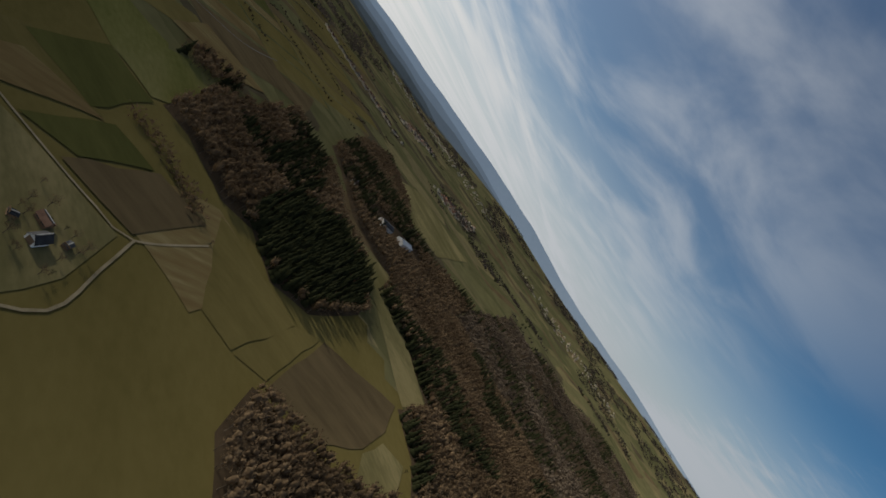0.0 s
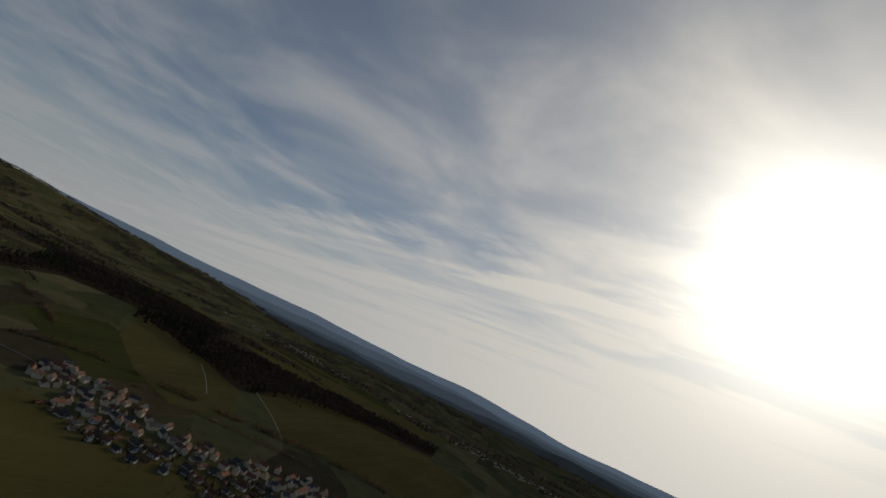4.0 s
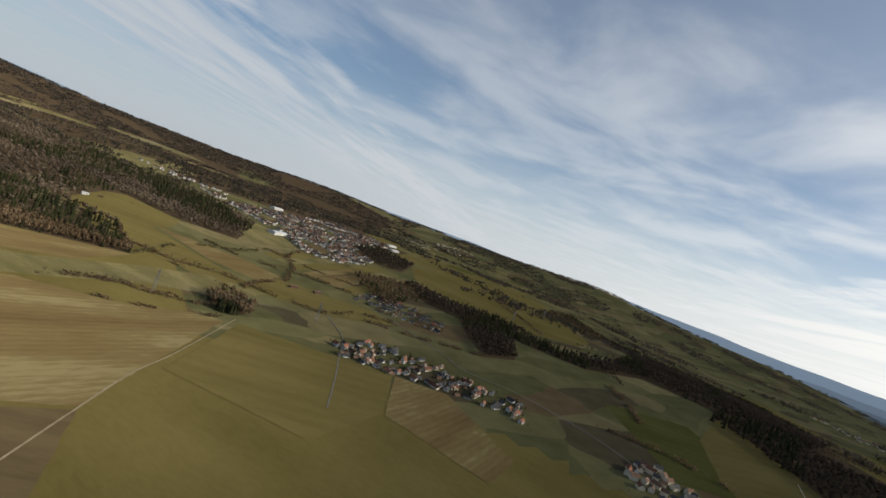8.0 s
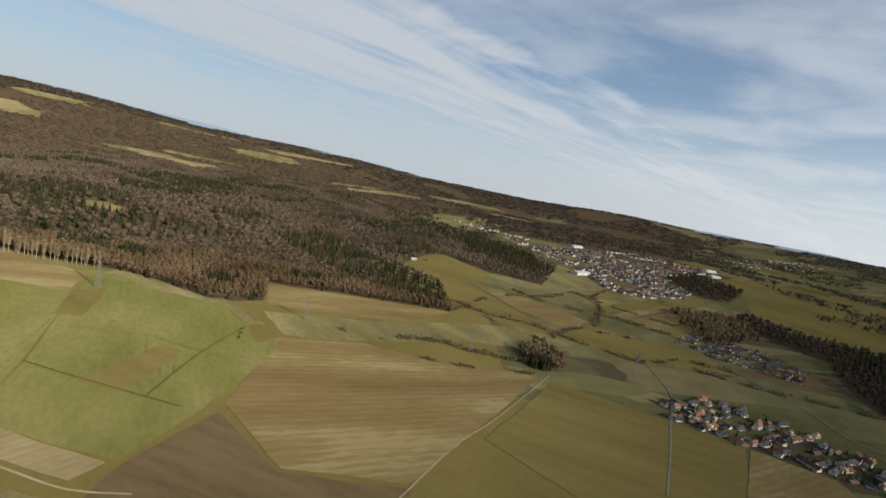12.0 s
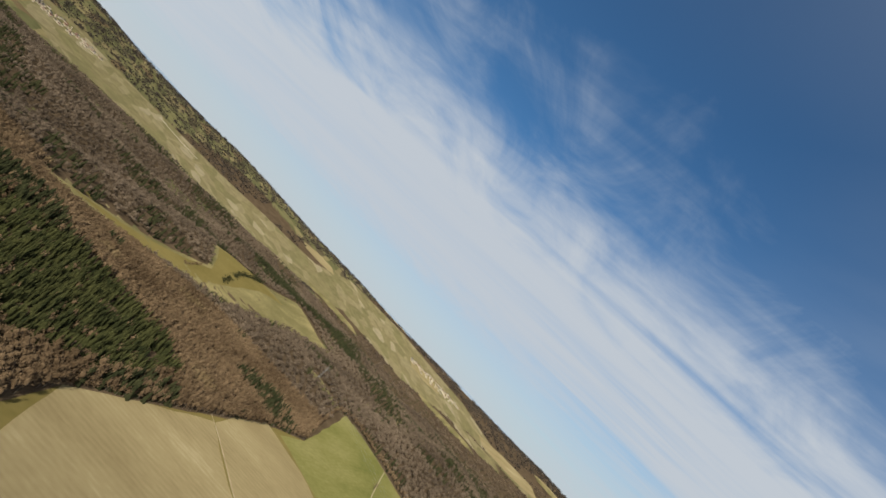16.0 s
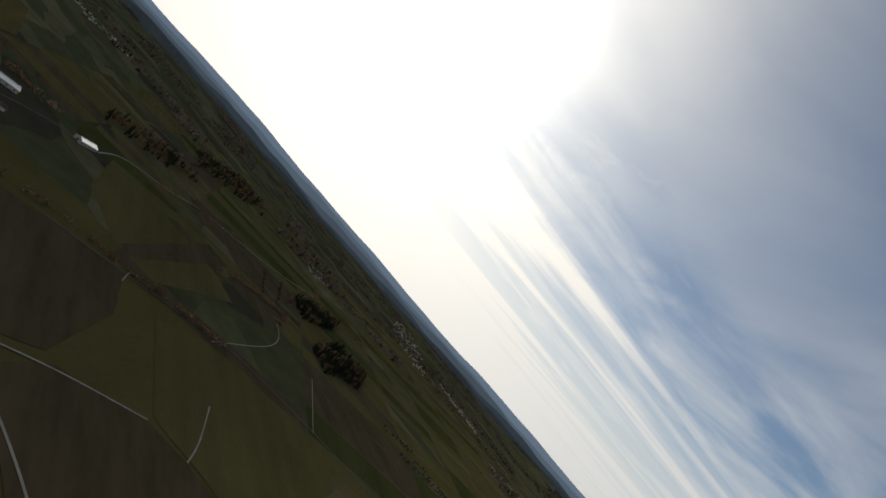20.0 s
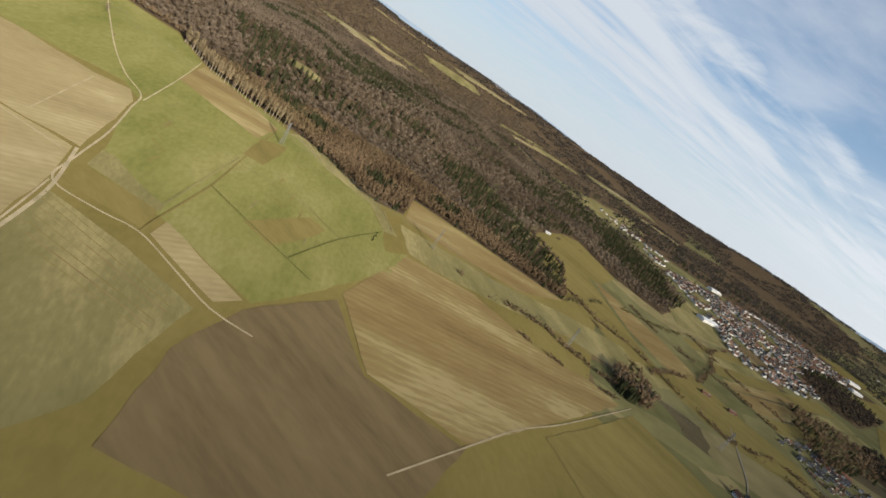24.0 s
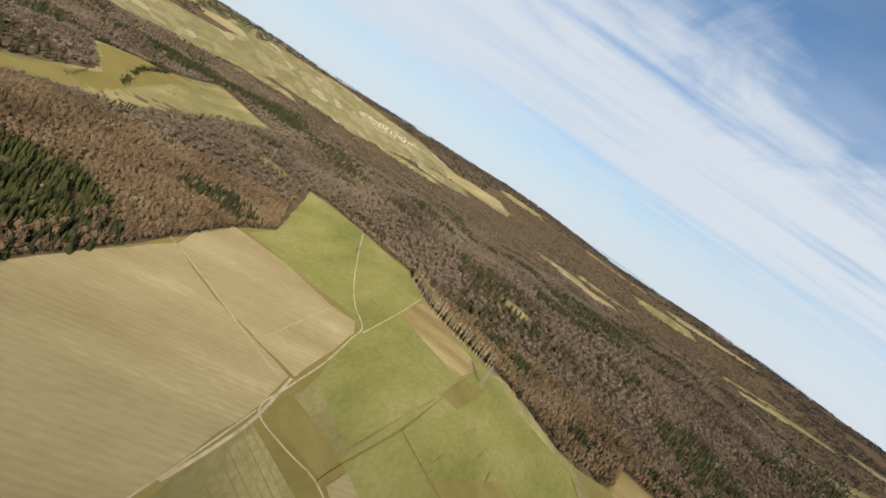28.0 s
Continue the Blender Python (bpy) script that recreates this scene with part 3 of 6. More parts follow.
field("dark_tilled", [(519, -564), (565, -618), (506, -700), (440, -629)], "dark brown field beside the lane", lift=0.5)
field("dark_tilled", [(599, -478), (611, -501), (542, -570), (503, -538)], "narrow brown strip", lift=0.5)
field("dark_tilled", [(329, -707), (346, -760), (318, -801), (285, -726)], "small dark ploughed field", lift=0.5)
field("dry_grass", [(1025, -1128), (973, -1304), (1014, -1578), (865, -1360), (846, -1145)], "tan strip of fields before the far village", lift=0.8)
field("tilled", [(-250, 751), (-146, 786), (-54, 814), (28, 832), (-41, 729), (-119, 695), (-170, 671), (-223, 666)], "orange-brown ploughed field at the corner of the wood")
field("dry_grass", [(-216, 635), (-80, 697), (27, 775), (138, 830), (236, 806), (169, 729), (49, 702), (-36, 643), (-135, 581), (-170, 572)], "rough olive meadow strips with hedges")
field("tilled", [(73, 1065), (155, 1042), (230, 1006), (297, 933), (256, 855), (158, 932)], "narrow brown ploughed strip on the slope")
field("tilled", [(-165, 495), (-170, 559), (-81, 605), (14, 594), (100, 620), (135, 614), (45, 436), (-5, 338), (-94, 324), (-162, 392)], "large brown ploughed field")
field("dark_tilled", [(-159, 378), (-94, 319), (-5, 332), (-27, 189), (-148, 148), (-178, 216), (-184, 284)], "dark worked field below the flight")
field("pasture", [(154, 614), (277, 554), (344, 518), (270, 396), (162, 324), (54, 429)], "green pasture beside the hamlet")
field("tilled", [(270, 392), (344, 513), (405, 472), (391, 310), (324, 270)], "brown field behind the village gardens")
field("pasture", [(466, 756), (320, 745), (202, 810), (270, 932), (446, 837)], "green valley meadow beside the hamlet")
field("pasture", [(1071, 459), (975, 270), (896, 159), (738, 105), (675, 176), (737, 270), (849, 367)], "green field on the slope before the woods")
field("pasture", [(942, 142), (1076, 62), (1125, -51), (1256, -203), (1148, -338), (894, -289), (756, -177), (796, -50), (806, 57)], "dark green sloping field before the woods")
field("meadow", [(880, 1481), (1157, 1638), (1562, 1712), (1701, 1640), (1161, 891), (1026, 810), (891, 864), (810, 1053), (751, 1199)], "broad green upland meadow")
field("dark_tilled", [(412, -216), (370, -344), (290, -309), (216, -240), (219, -186), (320, -143)], "dark brown ploughed field by the railway hedge")
field("tilled", [(324, -127), (213, -162), (81, -108), (81, 54), (243, 108), (392, 27), (405, -81)], "reddish-brown field below the village")
field("pasture", [(529, -339), (429, -344), (385, -382), (446, -540), (634, -540), (675, -405)], "green field beyond the hedge line")
field("dark_tilled", [(429, -354), (405, -354), (567, -594), (608, -567)], "narrow brown strip in the green field", lift=0.6)
field("pasture", [(316, -362), (310, -436), (292, -475), (234, -529), (178, -583), (108, -446), (84, -366), (146, -335), (181, -315)], "wide green field beside the straight lane")
field("dark_tilled", [(176, -308), (143, -332), (81, -362), (27, -297), (81, -202), (189, -202), (205, -243)], "dark brown field below the flight")
field("tilled", [(84, -371), (105, -446), (162, -578), (81, -635), (49, -567), (51, -513), (40, -405)], "tan field with a wavy margin")
field("young_crop", [(57, -509), (53, -570), (-14, -574), (-51, -474), (-7, -470)], "yellow-green crop strip")
field("pasture", [(39, -342), (19, -402), (-46, -383), (-4, -329)], "dark green small field", lift=0.5)
field("dry_grass", [(62, -282), (40, -333), (11, -354), (-23, -375), (-3, -324), (27, -297)], "pale sandy wedge of fallow land", lift=0.55)
field("dry_grass", [(5, -281), (-4, -319), (-49, -312), (-103, -300), (-100, -248), (-84, -213), (-40, -189), (14, -216)], "yellow-green paddock round the farm")
field("tilled", [(-59, -321), (-111, -392), (-140, -410), (-166, -397), (-189, -360), (-159, -290), (-116, -310)], "brown field beside the wood")
field("pasture", [(-144, -404), (-173, -394), (-236, -364), (-193, -289), (-165, -300)], "dark green field beside the fir wood", lift=0.5)
field("pasture", [(-236, -362), (-265, -377), (-224, -289), (-196, -288)], "green plot between fields", lift=0.45)
field("dark_tilled", [(-270, -378), (-371, -387), (-354, -343), (-324, -304), (-275, -274), (-227, -286)], "dark brown striped field at the wood")
field("dry_grass", [(-262, -668), (-319, -634), (-373, -640), (-405, -513), (-428, -432), (-383, -396), (-338, -540)], "dry yellow meadow tongue in the woods")
field("dry_grass", [(-350, -328), (-378, -323), (-362, -281), (-317, -269), (-324, -300)], "small yellow clearing at the wood's edge", lift=0.5)
field("pasture", [(-292, -155), (-309, -144), (-331, -127), (-329, -93), (-313, -70), (-238, -51), (-176, -81), (-202, -122)], "green field bounded by the forest")
field("tilled", [(-223, -171), (-288, -193), (-302, -159), (-216, -126), (-162, -149)], "brown field bounded by the forest")
field("dry_grass", [(-894, -78), (-950, -8), (-1035, 99), (-1188, 256), (-1374, 262), (-1505, 393), (-1590, 594), (-1403, 703), (-1214, 482), (-1045, 285), (-979, 148), (-883, 38)], "long dry meadow in the forest valley")
field("plateau_fields", [(-2918, -933), (-2535, -452), (-2430, -135), (-2498, 405), (-2811, 1201), (-3013, 1453), (-3290, 1300), (-3400, 706), (-3330, 0), (-3160, -860)], "pale plateau of fields beyond the forest", lift=1.2)
field("dry_grass", [(-423, 2151), (-252, 2234), (-27, 2214), (207, 2498), (242, 2186), (-3, 1816), (-198, 1937)], "pale meadow on the wooded hillside", lift=0.8)
field("dry_grass", [(-333, -1050), (-572, -1389), (-788, -1307), (-566, -992), (-419, -988)], "pale meadow beyond the estate", lift=0.6)
field("stubble", [(414, -1870), (270, -2009), (123, -2240), (54, -2160), (158, -1833), (338, -1688)], "light fallow land before the far town", lift=1.0)
PALE = []
PALE.append([(-2560, 1700), (-2872, 1370), (-3310, 1115), (-3600, 1500), (-3500, 2050), (-2900, 2450), (-2312, 2540), (-2107, 2720), (-2050, 2600), (-2474, 2300)])
field("plateau_fields", PALE[-1], "pale plateau of fields round the far village", lift=2.0)
PALE.append([(-1900, 3350), (-1500, 3600), (-1450, 3660), (-1880, 3420)])
field("stubble", PALE[-1], "pale field on the far ridge", lift=3.0)
PALE.append([(-1150, 3500), (-700, 3720), (-700, 3790), (-1200, 3570)])
field("stubble", PALE[-1], "pale field on the far ridge", lift=3.0)
PALE.append([(-2500, 2950), (-2250, 3150), (-2200, 3230), (-2480, 3040)])
field("stubble", PALE[-1], "pale field on the far ridge", lift=3.0)
PALE.append([(-1500, 2700), (-1250, 2820), (-1150, 2920), (-1500, 2780)])
field("dry_grass", PALE[-1], "pale clearing on the wooded hills", lift=2.0)
PALE.append([(-650, 2950), (-420, 3100), (-380, 3180), (-680, 3020)])
field("dry_grass", PALE[-1], "pale clearing on the wooded hills", lift=2.0)
PALE.append([(-3700, 1900), (-3620, 2150), (-3720, 2170), (-3790, 1950)])
field("stubble", PALE[-1], "pale field on the far ridge", lift=3.0)

field("tilled", [(24, -325), (6, -375), (-49, -381), (0, -322)], "reddish-brown worked strip beside the lane", lift=0.7)
field("dark_pasture", [(18, -394), (-4, -470), (-53, -456), (-38, -381)], "dark green rectangular plot", lift=0.7)
field("young_crop", [(-5, -473), (-19, -566), (-62, -640), (-64, -560), (-58, -476), (-48, -460)], "bright yellow-green crop beside the wood", lift=0.7)
field("tilled", [(7, -630), (-4, -727), (-103, -733), (-63, -655)], "brown field behind the wood", lift=0.7)
field("dark_pasture", [(-25, -323), (-54, -387), (-90, -380), (-59, -330)], "dark green strip beside the lane", lift=0.75)
field("dark_tilled", [(-55, -318), (-94, -383), (-139, -377), (-108, -309)], "brown striped plot beside the lane", lift=0.75)
field("dark_tilled", [(-86, -869), (-166, -966), (-164, -838), (-93, -805)], "dark ploughed field beyond the wood", lift=0.6)

SPREAD = random.Random(4)
for k in range(16):
    a, q, c = radians(84 + 5.2 * k + SPREAD.uniform(-2, 2)), SPREAD.uniform(2750, 4000), SPREAD.uniform(90, 260)
    d = SPREAD.uniform(50, 120)
    rim_way, out_way = Vector((-math.sin(a), math.cos(a))), Vector((math.cos(a), math.sin(a)))
    PALE.append([tuple(out_way * (q + d * v) + rim_way * c * u) for u, v in ((-1, -0.6), (-0.2, -1), (0.8, -0.7), (1.1, 0.4), (0.3, 1), (-0.7, 0.8))])
    field(("stubble", "plateau_fields", "dry_grass")[k % 3], PALE[-1], "pale field between woods on the far hills", lift=3.0)

# ---- tracks and roads ----
ribbon("track_1", [(-782, 629), (-682, 559), (-582, 491), (-518, 455), (-474, 439), (-446, 405), (-400, 347), (-363, 292), (-336, 256), (-300, 263), (-274, 274), (-234, 269), (-194, 263), (-162, 270)], 1.7, "farm_track", "pale gravel farm track across the fields")
ribbon("track_2", [(-590, 635), (-554, 580), (-514, 517), (-462, 432)], 1.4, "farm_track", "worn dirt track between fields")
ribbon("track_13", [(-282, 178), (-303, 213), (-330, 252), (-374, 300)], 2.5, "farm_track", "rutted brown track with a ditch")
ribbon("track_14", [(-424, 614), (-357, 469), (-319, 388), (-286, 303), (-273, 274)], 1.6, "pasture", "grassy path between crops", lift=0.8)
ribbon("track_15", [(-498, 403), (-425, 295)], 0.9, "farm_track", "faint line across the stubble", lift=0.8)
ribbon("road_8", [(656, -375), (714, -436), (728, -530), (757, -620), (742, -736), (741, -866), (773, -1026)], 2.6, "gravel", "pale winding country road")
for k, pts in enumerate(([(-319, 388), (-266, 381), (-187, 373)], [(-349, 462), (-291, 486), (-218, 478), (-172, 482)], [(-216, 378), (-220, 476), (-213, 570)], [(-297, 311), (-363, 473)])):
    ribbon("furrow_%d" % (k + 1), pts, 1.3, ("dark_pasture", "dry_grass")[k % 2], "narrow grass balk between plots", lift=0.9)
for k in range(7):
    ribbon("drill_line_%d" % (k + 1), [(-279 - 7.4 * k, 201 + 7.0 * k), (-235 - 4.5 * k, 207 + 6.4 * k), (-194 - 2 * k, 212 + 5.6 * k)], (0.5, 0.8, 0.6)[k % 3], ("pasture", "tilled", "meadow")[k % 3], "long drill line in the olive stubble", lift=0.7)
WORN = random.Random(8)
for k in range(18):
    # bare streaks left by wheels in the young crop
    u, v = WORN.uniform(0.1, 0.9), WORN.uniform(0.08, 0.92)
    ax, ay = ((-440 + 115 * u - 60 * v, 425 - 105 * u + 85 * v), (-318 + 125 * u - 55 * v, 400 - 20 * u + 190 * v))[k % 2]
    way = radians((114, -8, 114)[k % 3] + WORN.uniform(-5, 5))
    c = WORN.uniform(7, 20)
    ribbon("worn_streak_%d" % (k + 1), [(ax - c * math.cos(way), ay - c * math.sin(way)), (ax, ay), (ax + c * math.cos(way), ay + c * math.sin(way))], WORN.uniform(0.7, 2.0), ("dry_grass", "meadow", "pasture")[k % 3], "pale worn streak in the young crop", lift=0.85)
ribbon("track_3", [(-371, 288), (-427, 277), (-531, 257), (-571, 247)], 1.2, "farm_track", "narrow dirt track along stubble")
ribbon("track_4", [(-336, 254), (-285, 180), (-203, 54), (-148, -27)], 1.4, "farm_track", "dirt track below the flight")
ribbon("track_5", [(153, 630), (115, 560), (65, 468), (27, 405), (-5, 335), (-40, 256)], 1.4, "farm_track", "pale field track to the hamlet")
ribbon("road_1", [(331, 810), (325, 729), (315, 641), (277, 554), (248, 487), (203, 392)], 1.6, "asphalt", "narrow grey village lane")
ribbon("road_2", [(462, 864), (498, 653), (502, 571), (558, 490), (594, 338), (567, 162), (540, 27), (533, -95), (594, -202), (648, -311), (656, -375)], 2.4, "asphalt", "grey country road through the villages")
ribbon("road_3", [(405, -81), (329, -130), (213, -180), (154, -204), (54, -216), (-73, -204)], 1.7, "gravel", "pale straight farm lane")
ribbon("road_4", [(211, -135), (213, -180), (200, -242), (176, -308)], 1.6, "gravel", "pale crossing farm lane")
ribbon("road_5", [(405, -256), (358, -375), (328, -454), (305, -491), (227, -568), (134, -647), (46, -741), (-36, -811), (-81, -918)], 2.0, "asphalt", "straight grey lane with a verge")
ribbon("track_7", [(321, -441), (371, -564), (417, -628), (478, -666)], 1.4, "gravel", "pale hooked farm track")
ribbon("track_16", [(353, -335), (379, -353), (374, -362)], 1.4, "gravel", "short pale hooked track beside the railway")
ribbon("track_8", [(227, -567), (352, -668)], 1.4, "gravel", "pale straight farm track")
ribbon("track_9", [(143, -332), (166, -354), (212, -387)], 1.4, "gravel", "pale hooked field track")
ribbon("road_6", [(11, -331), (-46, -315), (-85, -306), (-111, -306), (-148, -359)], 1.6, "farm_track", "pale lane with a bend")
ribbon("road_7", [(-111, -306), (-109, -269), (-105, -227), (-73, -204)], 1.7, "farm_track", "pale curving lane round the farm")
ribbon("track_10", [(932, 250), (864, 209), (791, 173)], 1.6, "gravel", "pale track straight up the slope")
ribbon("track_11", [(952, 143), (864, 84), (772, 35)], 1.6, "gravel", "pale track straight up the slope")
ribbon("track_12", [(1087, -594), (1121, -634), (1114, -675), (1080, -702), (1026, -648)], 1.8, "gravel", "pale looping road")
ribbon("runway", [(-3249, -77), (-3207, 78), (-3199, 195)], 10.1, "gravel", "pale straight strip on the plateau", lift=2.0)

# ---- woods ----
FOREST_EDGE = [(-459, 108), (-506, 169), (-571, 250), (-652, 352), (-680, 412), (-783, 473), (-891, 544), (-914, 583), (-782, 634), (-682, 679), (-590, 640), (-506, 640), (-417, 656), (-352, 648), (-279, 629), (-230, 675), (-254, 756), (-146, 794), (28, 837), (4, 998), (-96, 1095), (-40, 1215), (7, 1265), (120, 1193), (242, 1176), (324, 1405), (282, 1620), (162, 1742), (73, 1806), (-27, 1802), (-216, 1930), (-423, 2151), (-135, 2295)]
FOREST_BACK = [(135, 2835), (-733, 3544), (-1800, 3600), (-2300, 2800), (-2650, 1850), (-2720, 1250), (-2403, 405), (-2349, -135), (-2470, -540), (-2295, -945), (-1620, -1350), (-1026, -1282), (-693, -941), (-560, -745), (-401, -620), (-373, -640), (-347, -564), (-405, -500), (-432, -429), (-375, -387), (-392, -338), (-385, -290), (-317, -263), (-277, -267), (-216, -277), (-202, -230), (-219, -178), (-294, -198), (-310, -148), (-338, -127), (-335, -93), (-319, -65), (-338, 0), (-392, 74)]
FOREST_NORTH = FOREST_EDGE + FOREST_BACK
FOREST_CLEAR = [(-894, -78), (-950, -8), (-1035, 99), (-1188, 256), (-1374, 262), (-1505, 393), (-1590, 594), (-1403, 703), (-1214, 482), (-1045, 285), (-979, 148), (-883, 38)]
WOOD_SOUTH = [(-57, -467), (-68, -576), (-105, -662), (-147, -807), (-184, -755), (-230, -756), (-263, -648), (-324, -567), (-313, -470), (-247, -392), (-203, -385), (-170, -427), (-138, -423), (-86, -462)]
WOOD_SOUTH_FIRS = [(-157, -439), (-180, -533), (-223, -574), (-270, -614), (-321, -560), (-308, -473), (-243, -398), (-203, -389)]
WOOD_ESTATE = [(-227, -856), (-293, -1107), (-405, -1282), (-459, -1080), (-446, -945), (-532, -913), (-693, -945), (-560, -751), (-405, -624), (-338, -648), (-290, -688), (-256, -797)]
WOOD_EAST = [(1008, 439), (932, 243), (907, 161), (926, 140), (1076, 68), (1139, -18), (1269, -108), (1289, -243), (1458, -270), (1431, 0), (1323, 148), (1222, 346), (1485, 405), (1875, 724), (1466, 1106), (1350, 864), (1049, 714), (891, 736), (864, 864), (756, 864), (799, 756), (864, 634), (1040, 621), (1100, 493), (1071, 462)]
WOOD_VALLEY = [(720, 1161), (761, 1048), (867, 945), (864, 864), (756, 756), (675, 648), (601, 647), (635, 756), (702, 891), (648, 1026), (675, 1148)]
WOOD_PARK = [(675, 1551), (864, 1742), (922, 1538), (752, 1312), (683, 1350)]
for poly, lift in ((FOREST_NORTH, 0.15), (WOOD_SOUTH, 0.15), (WOOD_ESTATE, 0.15), (WOOD_EAST, 0.15), (WOOD_VALLEY, 0.15), (WOOD_PARK, 0.15)):
    field("forest_floor", poly, "brown leaf-strewn forest floor", lift)


field("pasture", [(-92, 1096), (-36, 1212), (9, 1260), (118, 1188), (90, 1080), (8, 1002)], "green meadow strip behind the fir wood", lift=0.3)

# ---- the plain: long narrow plots of meadow, crop and worked soil along the lanes ----
def plots(poly, turn, long_side, short_side, kinds, seed):
    rng = random.Random(seed)
    c, s = math.cos(radians(turn)), math.sin(radians(turn))
    uv = [(x * c + y * s, -x * s + y * c) for x, y in poly]
    todo = [(min(u for u, _ in uv), max(u for u, _ in uv), min(v for _, v in uv), max(v for _, v in uv))]
    while todo:
        u0, u1, v0, v1 = todo.pop()
        cut = rng.uniform(0.36, 0.64)
        if u1 - u0 > long_side * 1.4:
            todo += [(u0, u0 + (u1 - u0) * cut, v0, v1), (u0 + (u1 - u0) * cut, u1, v0, v1)]
        elif v1 - v0 > short_side * rng.uniform(0.9, 1.9):
            todo += [(u0, u1, v0, v0 + (v1 - v0) * cut), (u0, u1, v0 + (v1 - v0) * cut, v1)]
        else:
            g, k = 2.0, rng.uniform(-6, 6)
            out = [(u * c - v * s, u * s + v * c) for u, v in ((u0 + g, v0 + g), (u1 - g, v0 + g + k), (u1 - g - k, v1 - g), (u0 + g, v1 - g - k))]
            mx, my = sum(p[0] for p in out) / 4, sum(p[1] for p in out) / 4
            test = out + [(mx, my)]
            if not inside([mx], [my], poly)[0] or rng.random() < 0.12:
                continue
            if any(inside([p[0] for p in test], [p[1] for p in test], q).sum() > 1 for q in CLAIMED[:BASE]):
                continue
            material = rng.choice(kinds)
            field(material, out, PLOT_WORDS[material], 0.22)


PLOT_WORDS = {"meadow": "olive grass strip in the plain", "pasture": "green pasture strip in the plain", "young_crop": "fresh green crop strip in the plain", "dry_grass": "dry yellowish strip in the plain", "tilled": "brown tilled strip in the plain", "dark_tilled": "dark ploughed strip in the plain"}
BASE = len(CLAIMED)
GREEN = ("pasture", "meadow", "pasture", "young_crop", "meadow", "dark_tilled", "tilled", "pasture", "dark_pasture")
PLOT_WORDS["dark_pasture"] = "dark green grass strip in the plain"
plots([(900, -330), (1450, -700), (1750, -1500), (1100, -2100), (-350, -2050), (-330, -1330), (-130, -830), (60, -560), (330, -330), (560, -260)], 54, 210, 62, GREEN, 3)
plots([(660, 330), (760, 120), (800, -200), (1250, -250), (1900, -500), (2300, 200), (2100, 900), (1500, 300), (1150, 450)], 62, 330, 150, ("pasture", "meadow", "meadow", "dark_pasture", "young_crop"), 5)
plots([(250, 1180), (440, 930), (620, 980), (760, 1190), (660, 1290), (420, 1220)], 40, 190, 60, ("pasture", "meadow", "dry_grass", "tilled"), 6)
plots([(1000, 900), (1700, 1640), (2300, 2300), (1900, 2900), (1100, 2300), (1000, 1900), (780, 1480)], 48, 300, 120, ("pasture", "meadow", "meadow", "dry_grass", "dark_pasture"), 7)


def smooth_noise(x, y, s, seed):
    return np.array([noise.noise((a / s + seed, b / s, seed * 1.7)) for a, b in zip(x, y)])


def scatter(poly, step, rng, keep=None):
    xs, ys = [p[0] for p in poly], [p[1] for p in poly]
    gx, gy = np.meshgrid(np.arange(min(xs), max(xs), step), np.arange(min(ys), max(ys), step))
    gx, gy = gx.ravel() + rng.uniform(-0.48, 0.48, gx.size) * step, gy.ravel() + rng.uniform(-0.48, 0.48, gy.size) * step
    ok = inside(gx, gy, poly)
    if keep is not None:
        ok &= keep(gx, gy)
    return gx[ok], gy[ok]


